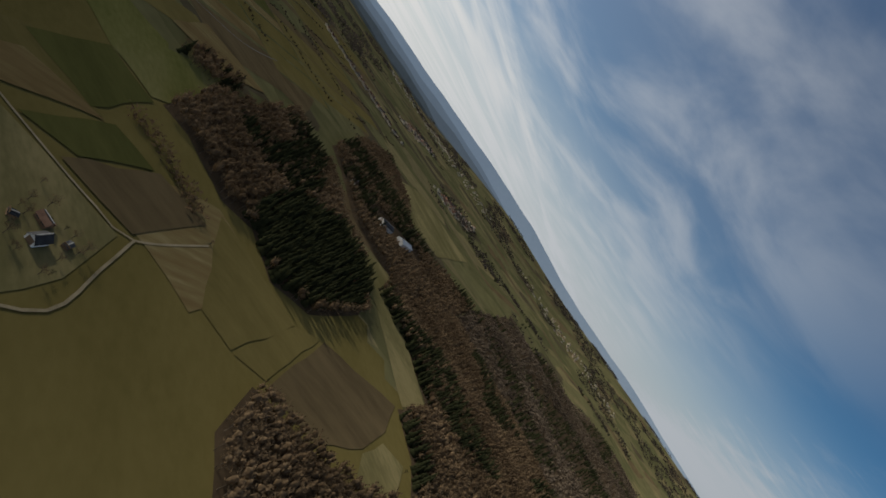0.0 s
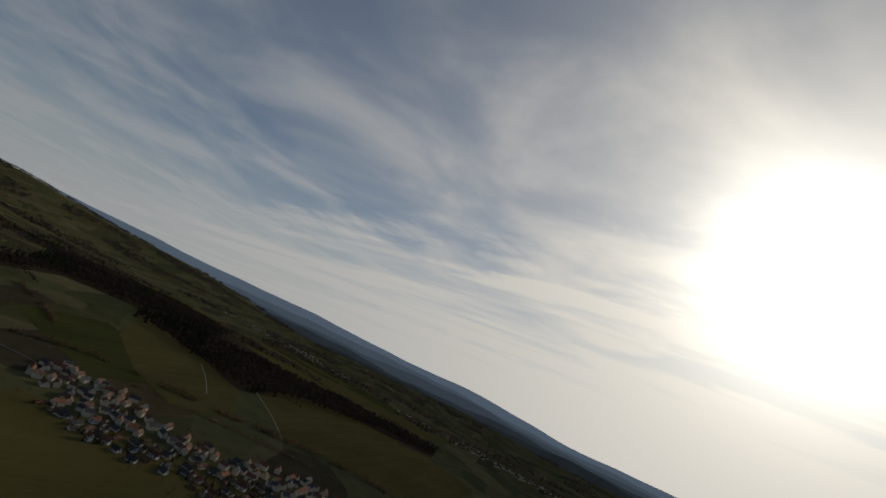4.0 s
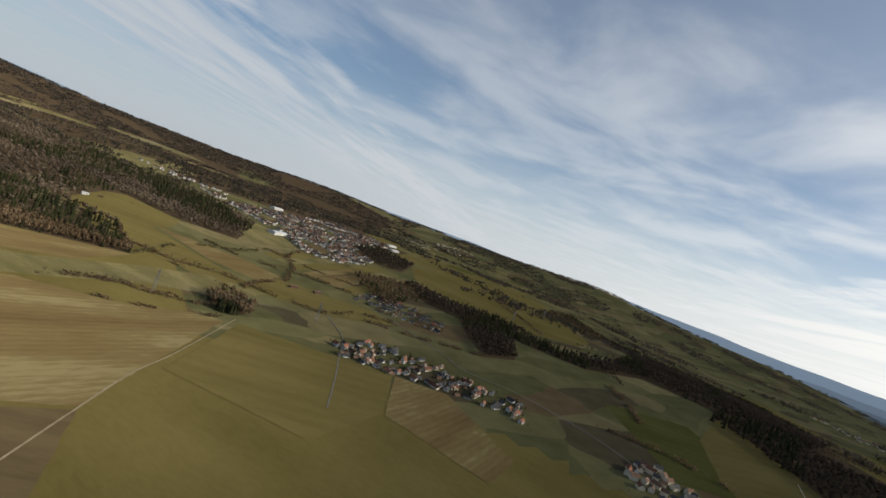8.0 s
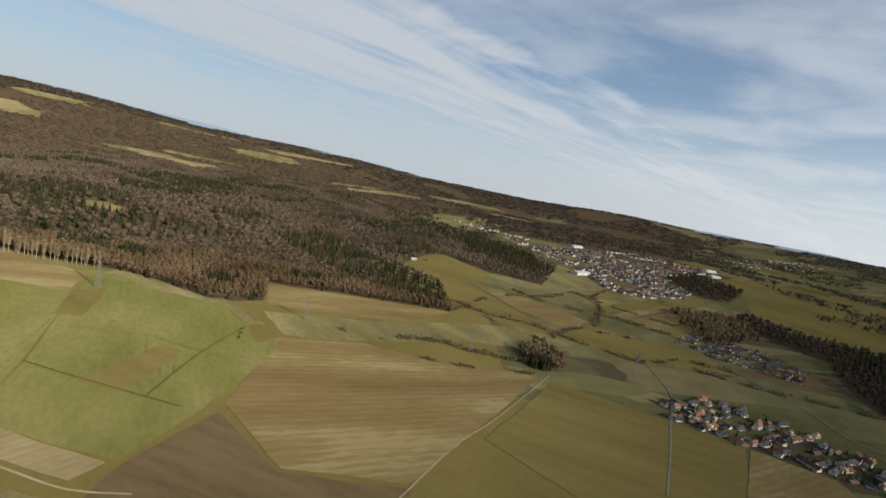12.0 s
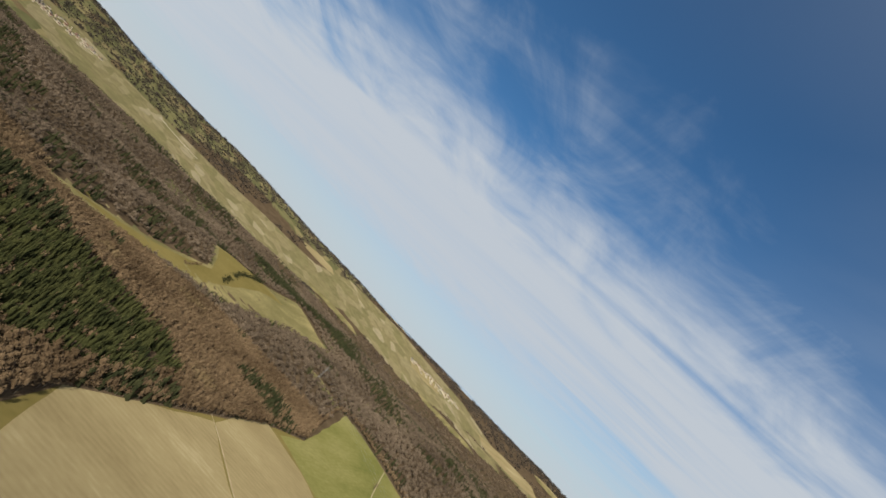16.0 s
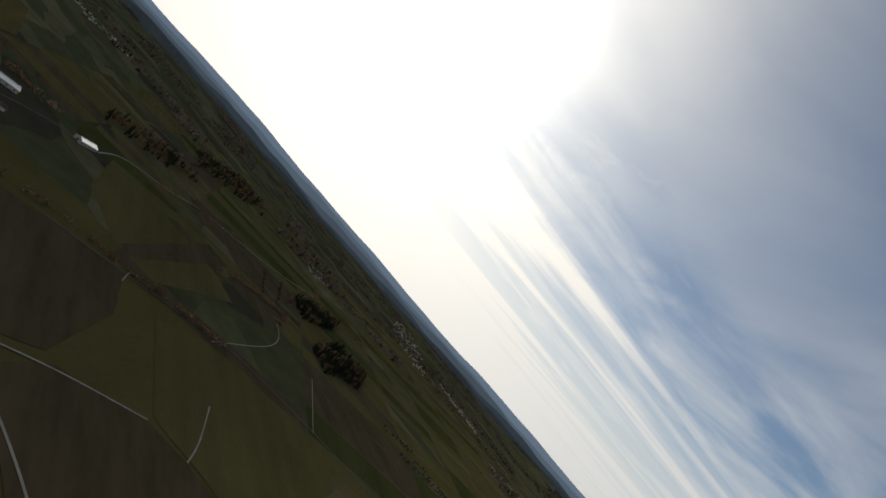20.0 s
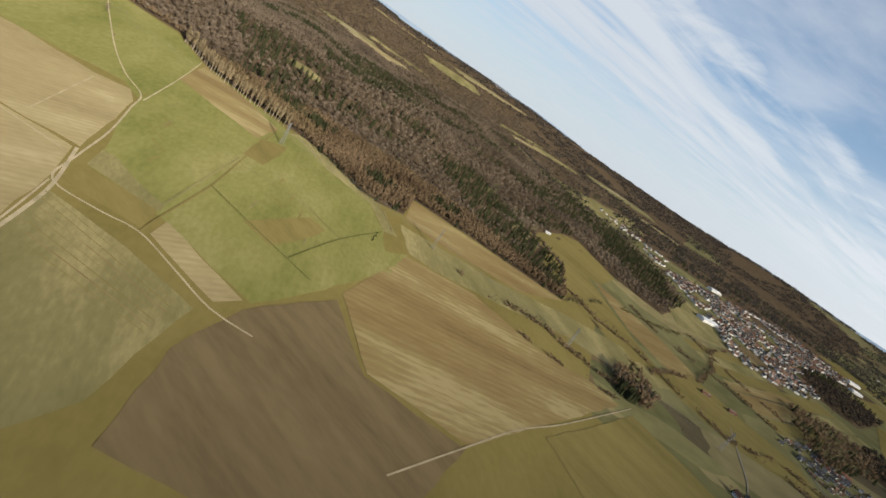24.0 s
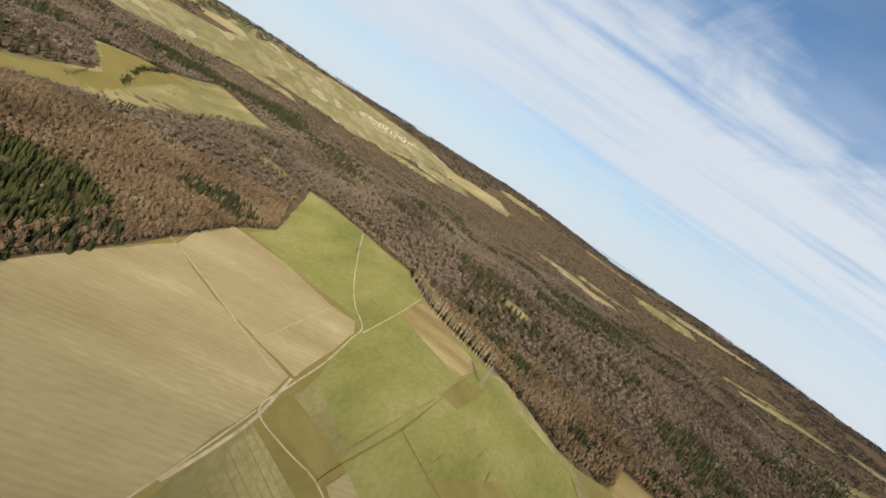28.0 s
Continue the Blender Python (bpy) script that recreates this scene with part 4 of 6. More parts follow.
def broadleaves(x, y, rng, cards, h0=17.0, h1=24.0, wide=0.30, size=1.5, core=True):
    """Bare deciduous trees: a tapered trunk, forked limbs and a crown of many small twig clumps, as triangle arrays."""
    n = len(x)
    z = height(x, y)
    h = rng.uniform(h0, h1, n)
    base = np.stack([x, y, z], 1)
    # trunk
    a = rng.uniform(0, 6.28, n)
    r = 0.014 * h + 0.08
    ring = [np.stack([np.cos(a + k * 2.094) * r, np.sin(a + k * 2.094) * r, np.full(n, -0.5)], 1) + base for k in range(3)]
    lean = np.stack([rng.uniform(-0.6, 0.6, n), rng.uniform(-0.6, 0.6, n), h * 0.72], 1)
    tv = np.stack(ring + [base + lean], 1).reshape(-1, 3)
    i = np.arange(n)[:, None] * 4
    tf = np.concatenate([np.concatenate([i + k, i + (k + 1) % 3, i + 3], 1) for k in range(3)])
    # crown clumps in an uneven egg, denser to the outside and the top
    m = cards
    u = rng.normal(size=(n, m, 3))
    u /= np.linalg.norm(u, axis=2, keepdims=True)
    rad = rng.uniform(0.55, 1.0, (n, m, 1))
    lob = 1 + 0.28 * np.sin(3 * np.arctan2(u[..., 1:2], u[..., 0:1]) + a[:, None, None])
    sx = (wide * h)[:, None, None] * lob
    c = u * rad * np.concatenate([sx, sx, (0.36 * h)[:, None, None] * np.ones_like(sx)], 2)
    c[..., 2] += (0.64 * h)[:, None]
    c += base[:, None]
    d1 = 0.7 * u + np.array((0, 0, 0.8)) + 0.5 * rng.normal(size=(n, m, 3)); d1 /= np.linalg.norm(d1, axis=2, keepdims=True)
    d2 = np.cross(d1, rng.normal(size=(n, m, 3))); d2 /= np.linalg.norm(d2, axis=2, keepdims=True)
    s = rng.uniform(0.6, 1.25, (n, m, 1)) * size
    cv = np.stack([c + d1 * s, c - d1 * s * 0.7 + d2 * s * 0.42, c - d1 * s * 0.6 - d2 * s * 0.42], 2).reshape(-1, 3)
    cf = np.arange(n * m * 3).reshape(-1, 3)
    if not core:
        return tv, tf, cv, cf
    # a dense inner tangle of twigs, lumpy
    g = 1.618
    ico = np.array([(-1, g, 0), (1, g, 0), (-1, -g, 0), (1, -g, 0), (0, -1, g), (0, 1, g), (0, -1, -g), (0, 1, -g), (g, 0, -1), (g, 0, 1), (-g, 0, -1), (-g, 0, 1)]) / 1.902
    tri = np.array([(0, 11, 5), (0, 5, 1), (0, 1, 7), (0, 7, 10), (0, 10, 11), (1, 5, 9), (5, 11, 4), (11, 10, 2), (10, 7, 6), (7, 1, 8), (3, 9, 4), (3, 4, 2), (3, 2, 6), (3, 6, 8), (3, 8, 9), (4, 9, 5), (2, 4, 11), (6, 2, 10), (8, 6, 7), (9, 8, 1)])
    k = rng.uniform(0.3, 0.74, (n, 12, 1))
    iv = ico[None] * k * np.stack([wide * h, wide * h, 0.36 * h], 1)[:, None]
    iv[..., 2] += (0.62 * h)[:, None]
    iv = (iv + base[:, None]).reshape(-1, 3)
    fi = (tri[None] + (np.arange(n) * 12)[:, None, None]).reshape(-1, 3) + len(cv)
    return tv, tf, np.concatenate([cv, iv]), np.concatenate([cf, fi])


def firs(x, y, rng, tiers=4, sides=6, h0=16.0, h1=25.0, wide=0.17):
    """Conifers: tapered stacks of ragged skirts."""
    n = len(x)
    base = np.stack([x, y, height(x, y)], 1)
    h = rng.uniform(h0, h1, n)
    V, F = [], []
    off = 0
    for k in range(tiers):
        lo, hi = 0.10 + 0.80 * k / tiers, min(1.0, 0.10 + 0.80 * (k + 1.7) / tiers)
        r = wide * h * (1 - 0.82 * k / tiers)
        a0 = rng.uniform(0, 6.28, n)
        ring = []
        for j in range(sides):
            rr = r * rng.uniform(0.55, 1.25, n)
            a = a0 + j * 6.2832 / sides
            ring.append(base + np.stack([np.cos(a) * rr, np.sin(a) * rr, h * lo - rr * 0.25], 1))
        tip = base + np.stack([np.zeros(n), np.zeros(n), h * hi], 1)
        V.append(np.stack(ring + [tip], 1).reshape(-1, 3))
        i = np.arange(n)[:, None] * (sides + 1) + off
        F += [np.concatenate([i + j, i + (j + 1) % sides, i + sides], 1) for j in range(sides)]
        off += n * (sides + 1)
    return np.concatenate(V), np.concatenate(F)


def wood(label, x, y, rng, conifer, cards, pale=None, size=1.5, tall=(17, 24), tiers=4, sides=6, bare="twigs", wide=0.30, green="needles", stout=0.22, core=True, stems=True):
    """A stretch of woodland nobody could count: bare broadleaves and firs, each mesh a part of the one stand."""
    stand = tagged(new("woodland"), label, "woods", kind="stuff")
    kinds = ((bare, ~conifer & ~(pale if pale is not None else np.zeros(len(x), bool))), ("pale_twigs", pale if pale is not None else np.zeros(len(x), bool)))
    for material, pick in kinds:
        if pick.any():
            tv, tf, cv, cf = broadleaves(x[pick], y[pick], rng, cards, tall[0], tall[1], wide, size, core)
            for name, v, f, mt in (("trunks", tv, tf, "bark"), ("crowns", cv, cf, material))[0 if stems else 1:]:
                ob = new(name, tri_mesh(name, v, f, mt)); ob.parent = stand
                tagged(ob, kind="stuff")
    if conifer.any():
        v, f = firs(x[conifer], y[conifer], rng, tiers, sides, tall[0] * 1.0, tall[1] * 1.12, stout)
        ob = new("firs", tri_mesh("firs", v, f, green)); ob.parent = stand
        tagged(ob, "dark green firs", kind="stuff")
    return stand


RNG = np.random.default_rng(5)


def dist(x, y):
    return np.hypot(x + 35, y + 20)


def fir_stands(x, y):
    """Where firs stand among the broadleaves: the planted blocks, and scattered clumps."""
    f = np.where(dist(x, y) < 900, smooth_noise(x, y, 95, 3.1) - 0.23, smooth_noise(x * 0.5 + y * 0.5, y * 0.9 - x * 0.5, 130, 3.1) - 0.17) > 0
    f &= RNG.random(len(x)) < 0.8
    block = inside(x, y, [(-146, 864), (14, 853), (-7, 992), (-101, 1087), (-270, 1215), (-351, 1026)]) & (RNG.random(len(x)) < 0.88)
    block |= inside(x, y, [(-1971, 246), (-1916, 440), (-1704, 446), (-1485, 756), (-1418, 864), (-1755, 945), (-2025, 540)])
    block |= inside(x, y, WOOD_SOUTH_FIRS)
    block |= inside(x, y, [(54, 1350), (270, 1350), (270, 1593), (81, 1782)]) & (RNG.random(len(x)) < 0.9)
    block |= inside(x, y, [(-1500, 1150), (-900, 1350), (-350, 1650), (-350, 1800), (-950, 1520), (-1550, 1320)]) & (RNG.random(len(x)) < 0.7)
    return f | block


CLEARINGS = [FOREST_CLEAR]
for cx, cy, rx, ry in ((-706, -391, 42, 16), (-828, -282, 50, 18), (-1010, -560, 60, 24), (-620, 930, 40, 22)):
    CLEARINGS.append([(cx + rx * math.cos(k * 0.785 + 0.3) * (1 + 0.2 * math.sin(k * 2.1)), cy + ry * math.sin(k * 0.785 + 0.3)) for k in range(8)])
    field("dry_grass", CLEARINGS[-1], "pale felled clearing in the forest", lift=0.4)
CLEARINGS.append([(-1014, 512), (-992, 498), (-960, 515), (-900, 545), (-912, 566), (-975, 545), (-1002, 536)])
field("dry_grass", CLEARINGS[-1], "pale cutting under the power line in the forest", lift=0.4)
field("meadow", [(-950, 0), (-1035, 112), (-1188, 268), (-1374, 278), (-1500, 402), (-1440, 520), (-1300, 400), (-1100, 255), (-990, 120)], "green strip in the forest meadow", lift=0.6)
CLEARINGS += PALE


def not_clear(x, y):
    ok = np.ones(len(x), bool)
    for poly in CLEARINGS:
        ok &= ~inside(x, y, poly)
    return ok


PLANTATION = [(-676, -50), (-702, -3), (-698, 86), (-652, 177), (-594, 202), (-505, 132), (-466, 54), (-567, -27)]
x, y = scatter(PLANTATION, 4.6, RNG, lambda a, b: smooth_noise(a, b, 26, 2.4) > -0.32)
wood("dense young fir plantation", x, y, RNG, RNG.random(len(x)) < 0.97, 30, size=1.0, tall=(9, 15), green="young_needles", stout=0.2)
x, y = scatter(FOREST_NORTH, 5.7, RNG, lambda a, b: not_clear(a, b) & (dist(a, b) < 900) & ~inside(a, b, PLANTATION))
edge = inside(x, y, [(-590, 645), (-506, 645), (-405, 662), (-405, 709), (-506, 695), (-594, 688)])
wood("brown leafless forest with dark fir stands", x, y, RNG, fir_stands(x, y) & ~edge, 26, size=1.3, wide=0.24, tall=(13, 18), pale=edge | (smooth_noise(x, y, 70, 8.2) > 0.5))
# the outermost row of trees, close along the fields
x, y = [], []
for (x0, y0), (x1, y1) in zip(FOREST_EDGE[:20], FOREST_EDGE[1:21]):
    d = math.hypot(x1 - x0, y1 - y0)
    nx, ny = (y1 - y0) / d, -(x1 - x0) / d
    if not inside([(x0 + x1) / 2 + nx * 4], [(y0 + y1) / 2 + ny * 4], FOREST_NORTH)[0]:
        nx, ny = -nx, -ny
    for k in range(int(d / 3.6)):
        t, q = (k + 0.5) * 3.6 / d, RNG.uniform(0.3, 4.5)
        x.append(x0 + (x1 - x0) * t + nx * q); y.append(y0 + (y1 - y0) * t + ny * q)
x, y = np.array(x), np.array(y)
wood("bare trees and shrubs along the forest edge", x, y, RNG, RNG.random(len(x)) < 0.06, 34, size=1.0, tall=(6, 16), wide=0.24)
x, y = scatter(FOREST_NORTH, 13.5, RNG, lambda a, b: not_clear(a, b) & (dist(a, b) >= 900) & (dist(a, b) < 2300))
wood("distant brown leafless forest on the hills", x, y, RNG, fir_stands(x, y), 14, size=2.3, tiers=3, sides=5, wide=0.46, tall=(12, 16), bare="hazy_twigs", stems=False)
x, y = scatter(FOREST_NORTH, 30, RNG, lambda a, b: not_clear(a, b) & (dist(a, b) >= 2300))
wood("far brown forest on the hills", x, y, RNG, fir_stands(x, y), 12, size=4.2, tiers=2, sides=5, wide=1.2, tall=(9, 13), bare="hazy_twigs", stems=False)
for poly, step, cards, label in ((WOOD_SOUTH, 6.6, 34, "small mixed wood of bare trees and firs"), (WOOD_ESTATE, 8, 26, "mixed wood round the estate"), (WOOD_EAST, 12, 14, "dark wood on the slope behind the village"), (WOOD_VALLEY, 11, 22, "bare wood along the valley"), (WOOD_PARK, 13, 18, "dark park trees beside the town")):
    x, y = scatter(poly, step, RNG, lambda a, b: np.minimum(np.hypot(a + 421, b + 810), np.minimum(np.hypot(a + 367, b + 788), np.hypot(a + 285, b + 806) + 20)) > 42)
    # slope, valley and park woods get their shade through the darkened twig colour
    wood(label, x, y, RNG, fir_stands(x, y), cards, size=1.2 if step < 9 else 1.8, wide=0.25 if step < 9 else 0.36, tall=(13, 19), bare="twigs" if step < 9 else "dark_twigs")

# groves and belts of trees in the farmland
def grove(poly, step, share, label):
    x, y = scatter(poly, step, RNG)
    wood(label, x, y, RNG, (RNG.random(len(x)) < share) | (smooth_noise(x, y, 60, 6.2) > 0.3), 24, size=1.7, tall=(12, 18))


grove([(657, -838), (674, -891), (697, -1076), (609, -957), (560, -805)], 8.5, 0.72, "dark grove of firs and bare trees in the fields")
grove([(460, -755), (545, -918), (466, -961), (396, -854), (409, -807), (385, -732)], 8.5, 0.72, "dark grove of mixed trees beside the fields")
grove([(1429, 1359), (1782, 1534), (1515, 1115), (1309, 999)], 14, 0.4, "strip of dark wood on the upland")
grove([(514, 1125), (493, 968), (510, 888), (631, 977), (732, 1099), (640, 1140)], 11, 0.15, "bare trees along the stream")
grove([(123, 712), (153, 748), (193, 710), (176, 650), (157, 646), (132, 639)], 8, 0.1, "thicket of bare trees on the slope")
grove([(-20, -576), (-34, -640), (-74, -664), (-84, -640), (-58, -590)], 7, 0.3, "small dark copse in the green fields")
grove([(1100, -760), (1260, -820), (1500, -1150), (1330, -1180), (1160, -980)], 14, 0.5, "dark wood between the far fields")
grove([(840, -420), (930, -470), (1010, -640), (930, -690), (850, -560)], 12, 0.3, "bare wood beyond the winding road")


# rows of bare trees and bushes along the plot edges of the plain
x, y = [], []
while len(x) < 1500:
    a, q = radians(RNG.uniform(-112, 48)), RNG.uniform(950, 2700)
    cx, cy = q * math.cos(a), q * math.sin(a)
    way = radians(RNG.choice((54.0, 54.0, 144.0)) + RNG.uniform(-9, 9))
    for k in range(int(RNG.uniform(4, 24))):
        d = k * 8.5 + RNG.uniform(-3, 3)
        x.append(cx + d * math.cos(way) + RNG.uniform(-2, 2)); y.append(cy + d * math.sin(way) + RNG.uniform(-2, 2))
x, y = np.array(x), np.array(y)
free = (np.hypot(x - 560, y - 60) > 300) & ~inside(x, y, WOOD_EAST)
x, y = x[free], y[free]
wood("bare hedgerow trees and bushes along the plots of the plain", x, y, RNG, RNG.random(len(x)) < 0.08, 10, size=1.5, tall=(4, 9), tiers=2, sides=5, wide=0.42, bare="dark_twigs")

# far woods on the rim hills, by patches
x = RNG.uniform(-4500, 4500, 90000)
y = RNG.uniform(-4500, 4500, 90000)
r, az = np.hypot(x, y), np.degrees(np.arctan2(y, x))
want = 0.16 - 0.6 * bump_at(az, 112, 58) - 0.5 * bump_at(az, 190, 24) * np.clip((r - 3250) / 250, 0, 1) + 0.07 * bump_at(az, 30, 42) * np.clip((r - 1900) / 600, 0, 1)
ok = (r > 1600) & (r < 4480) & ~inside(x, y, FOREST_NORTH) & not_clear(x, y) & (smooth_noise(x, y, 330, 1.3) > want)
ok &= ~inside(x, y, [(-2918, -933), (-2535, -452), (-2430, -135), (-2498, 405), (-2811, 1201), (-3013, 1453), (-3290, 1300), (-3400, 706), (-3330, 0), (-3160, -860)])
ok &= ~inside(x, y, [(203, 1188), (202, 2025), (1080, 2106), (1161, 1350)])
x, y = x[ok][:30000], y[ok][:30000]
wood("patches of woodland on the far hills", x, y, RNG, (RNG.random(len(x)) < 0.3) & (np.hypot(x, y) < 3300), 8, size=6.5, tiers=2, sides=5, bare="far_woods", wide=1.7, tall=(9, 12), core=False, stems=False, stout=0.5)


# ---- buildings ----
def box(bm, x0, x1, y0, y1, z0, z1):
    v = [bm.verts.new(p) for p in ((x0, y0, z0), (x1, y0, z0), (x1, y1, z0), (x0, y1, z0), (x0, y0, z1), (x1, y0, z1), (x1, y1, z1), (x0, y1, z1))]
    for f in ((0, 3, 2, 1), (4, 5, 6, 7), (0, 1, 5, 4), (1, 2, 6, 5), (2, 3, 7, 6), (3, 0, 4, 7)):
        bm.faces.new([v[k] for k in f])
    return v


def walls_mesh(bm, l, w, eaves, ridge):
    """Walls with two gable ends."""
    a = [(-l / 2, -w / 2), (l / 2, -w / 2), (l / 2, w / 2), (-l / 2, w / 2)]
    lo = [bm.verts.new((x, y, -1.2)) for x, y in a]
    hi = [bm.verts.new((x, y, eaves)) for x, y in a]
    g0, g1 = bm.verts.new((-l / 2, 0, ridge)), bm.verts.new((l / 2, 0, ridge))
    for k in range(4):
        j = (k + 1) % 4
        bm.faces.new((lo[k], lo[j], hi[j], hi[k]))
    bm.faces.new((hi[1], hi[2], g1))
    bm.faces.new((hi[3], hi[0], g0))
    bm.faces.new((hi[0], hi[1], g1, g0))
    bm.faces.new((hi[2], hi[3], g0, g1))


def roof_mesh(bm, l, w, eaves, ridge, over=0.6, thick=0.28):
    """Two sloping slabs with overhang that meet at the ridge."""
    slope = (ridge - eaves) / (w / 2)
    ye, ze = w / 2 + over, eaves - over * slope
    for s in (-1, 1):
        v = []
        for x in (-l / 2 - over, l / 2 + over):
            for dz in (0.03, thick):
                v.append(bm.verts.new((x, s * ye, ze + dz)))
                v.append(bm.verts.new((x, 0, ridge + dz)))
        for f in ((0, 1, 3, 2), (4, 6, 7, 5), (2, 3, 7, 6), (0, 4, 5, 1), (0, 2, 6, 4), (1, 5, 7, 3)):
            bm.faces.new([v[k] for k in f])
    bmesh.ops.recalc_face_normals(bm, faces=bm.faces[:])


def house(l, w, eaves, ridge, wall, roof, label, windows=3, dormer=False, skylights=0):
    ob = tagged(new("house"), label, "house", "houses of the villages")
    bm = bmesh.new(); walls_mesh(bm, l, w, eaves, ridge); bmesh.ops.recalc_face_normals(bm, faces=bm.faces[:])
    part("wall", bm, wall, ob)
    bm = bmesh.new(); roof_mesh(bm, l, w, eaves, ridge)
    top = part("roof", bm, roof, ob)
    bm = bmesh.new(); box(bm, l * 0.18, l * 0.18 + 0.8, 0.5, 1.2, ridge - 1.2, ridge + 1.1)
    part("chimney", bm, "brown_tiles", top)
    shared = None
    for s in (-1, 1):
        for k in range(windows):
            if shared is None:
                bm = bmesh.new(); box(bm, -0.65, 0.65, -0.05, 0.05, 0, 1.35)
                pane = part("window", bm, "window_glass", ob)
                shared = pane.data
            else:
                pane = new("window", shared); pane.parent = ob
            pane.location = (-l / 2 + l * (k + 0.5) / windows, s * (w / 2 + 0.03), 1.1 if eaves < 4 else 3.3)
    for s in (-1, 1):
        pane = new("window", shared); pane.parent = ob
        pane.matrix_local = pose(s * (l / 2 + 0.03), 0, eaves * 0.75, 0, 0, 90)
    bm = bmesh.new(); box(bm, -0.55, 0.55, -0.06, 0.06, 0, 2.1)
    d = part("door", bm, "timber", ob); d.location = (l * 0.1, -w / 2 - 0.03, 0.0)
    if dormer:
        bm = bmesh.new(); walls_mesh(bm, 3.0, 2.4, eaves + 1.6, eaves + 2.8); bmesh.ops.recalc_face_normals(bm, faces=bm.faces[:])
        dm = part("dormer", bm, wall, ob); dm.matrix_local = pose(-l * 0.15, -w * 0.28, 0, 0, 0, 90)
        for v in dm.data.vertices:
            v.co.z = max(v.co.z, eaves - 0.4)
    return ob


def hall(name, l, w, eaves, ridge, wall, roof, label, x, y, turn, bays=5):
    """A long farm or works building with a low roof."""
    ob = tagged(new(name), label, "building")
    bm = bmesh.new(); walls_mesh(bm, l, w, eaves, ridge); bmesh.ops.recalc_face_normals(bm, faces=bm.faces[:])
    part("wall", bm, wall, ob)
    bm = bmesh.new(); roof_mesh(bm, l, w, eaves, ridge, 0.5, 0.22)
    top = part("roof", bm, roof, ob)
    bm = bmesh.new(); box(bm, -l / 2, l / 2, -0.35, 0.35, ridge + 0.1, ridge + 0.5)
    part("ridge_vent", bm, "steel", top)
    for s in (-1, 1):
        for k in range(bays):
            bm = bmesh.new(); box(bm, -1.2, 1.2, -0.05, 0.05, 1.6, 2.8)
            p = part("window", bm, "window_glass", ob); p.location = (-l / 2 + l * (k + 0.5) / bays, s * (w / 2 + 0.03), 0)
    bm = bmesh.new(); box(bm, -0.06, 0.06, -2.0, 2.0, 0, 3.6)
    p = part("gate", bm, "timber", ob); p.location = (l / 2 + 0.03, 0, 0)
    ob.matrix_world = pose(x, y, float(height(x, y)), 0, 0, turn)
    return ob


RND = random.Random(11)
STYLES = [
    (house(7.4, 5.8, 3.8, 6.6, "render_white", "red_tiles", "white rendered house with a red tiled gable roof"), 2),
    (house(6.8, 5.5, 3.6, 6.2, "render_cream", "brown_tiles", "cream house with a brown tiled gable roof", dormer=True), 4),
    (house(7.7, 6.1, 3.0, 5.8, "render_white", "slate", "white house with a dark grey gable roof"), 6),
    (house(5.9, 5.2, 2.2, 5.0, "render_white", "slate", "small white bungalow with a dark roof", windows=2), 2),
    (house(8.6, 5.8, 3.9, 6.8, "render_cream", "red_tiles", "long cream house with a faded red roof", windows=4, dormer=True), 1),
    (house(5.3, 4.0, 1.9, 3.4, "timber", "brown_tiles", "brown timber outbuilding with a tiled roof", windows=1), 2),
]
PICKS = [ob for ob, k in STYLES for _ in range(k)]
FRESH = [ob for ob, _ in STYLES]
HOUSE_SPOTS = []


def place_house(x, y, turn):
    z = float(height(x, y))
    src = FRESH.pop() if FRESH else RND.choice(PICKS)
    m = pose(x, y, z, 0, 0, turn) @ Matrix.Diagonal((RND.uniform(0.8, 1.45), RND.uniform(0.85, 1.2), RND.uniform(0.85, 1.15), 1))
    if src in [o for o, _ in STYLES] and src.location.length == 0 and src not in FRESH:
        src.matrix_basis = m
    else:
        copy_thing(src, m)
    HOUSE_SPOTS.append((x, y))


def village(poly, gap, turn, limit, fill=0.85):
    """Houses on both sides of village streets, set by a loose grid turned with the street."""
    xs, ys = [p[0] for p in poly], [p[1] for p in poly]
    cx, cy, c, s = sum(xs) / len(xs), sum(ys) / len(ys), math.cos(radians(turn)), math.sin(radians(turn))
    n = int(max(max(xs) - min(xs), max(ys) - min(ys)) / gap) + 2
    spots = []
    for i in range(-n, n):
        for j in range(-n, n):
            u, v = i * gap + RND.uniform(-0.3, 0.3) * gap, j * gap * 1.05 + (j % 2) * gap * -0.22 + RND.uniform(-0.26, 0.26) * gap
            x, y = cx + u * c - v * s, cy + u * s + v * c
            if inside(np.array([x]), np.array([y]), poly)[0] and RND.random() < fill:
                spots.append((x, y))
    spots.sort(key=lambda p: dist(*p))
    for x, y in spots[:limit]:
        place_house(x, y, turn + RND.choice((0, 0, 90, 180)) + RND.uniform(-16, 16))
    return spots[limit:]


HAMLET = [(277, 610), (323, 648), (383, 635), (463, 564), (529, 454), (486, 394), (429, 466), (343, 513), (277, 567)]
ROW = [(439, 922), (514, 956), (597, 911), (605, 794), (559, 745), (489, 819), (435, 872)]
VILLAGE_EAST = [(629, 319), (633, 205), (594, 122), (614, 41), (659, -32), (637, -142), (574, -246), (526, -173), (456, -124), (427, -81), (429, -34), (468, 23), (478, 116), (470, 185), (540, 284)]
TOWN = [(212, 1882), (352, 1797), (521, 1916), (858, 2204), (991, 1940), (960, 1840), (735, 1640), (660, 1306), (515, 1225), (428, 1224), (406, 1421), (323, 1614)]
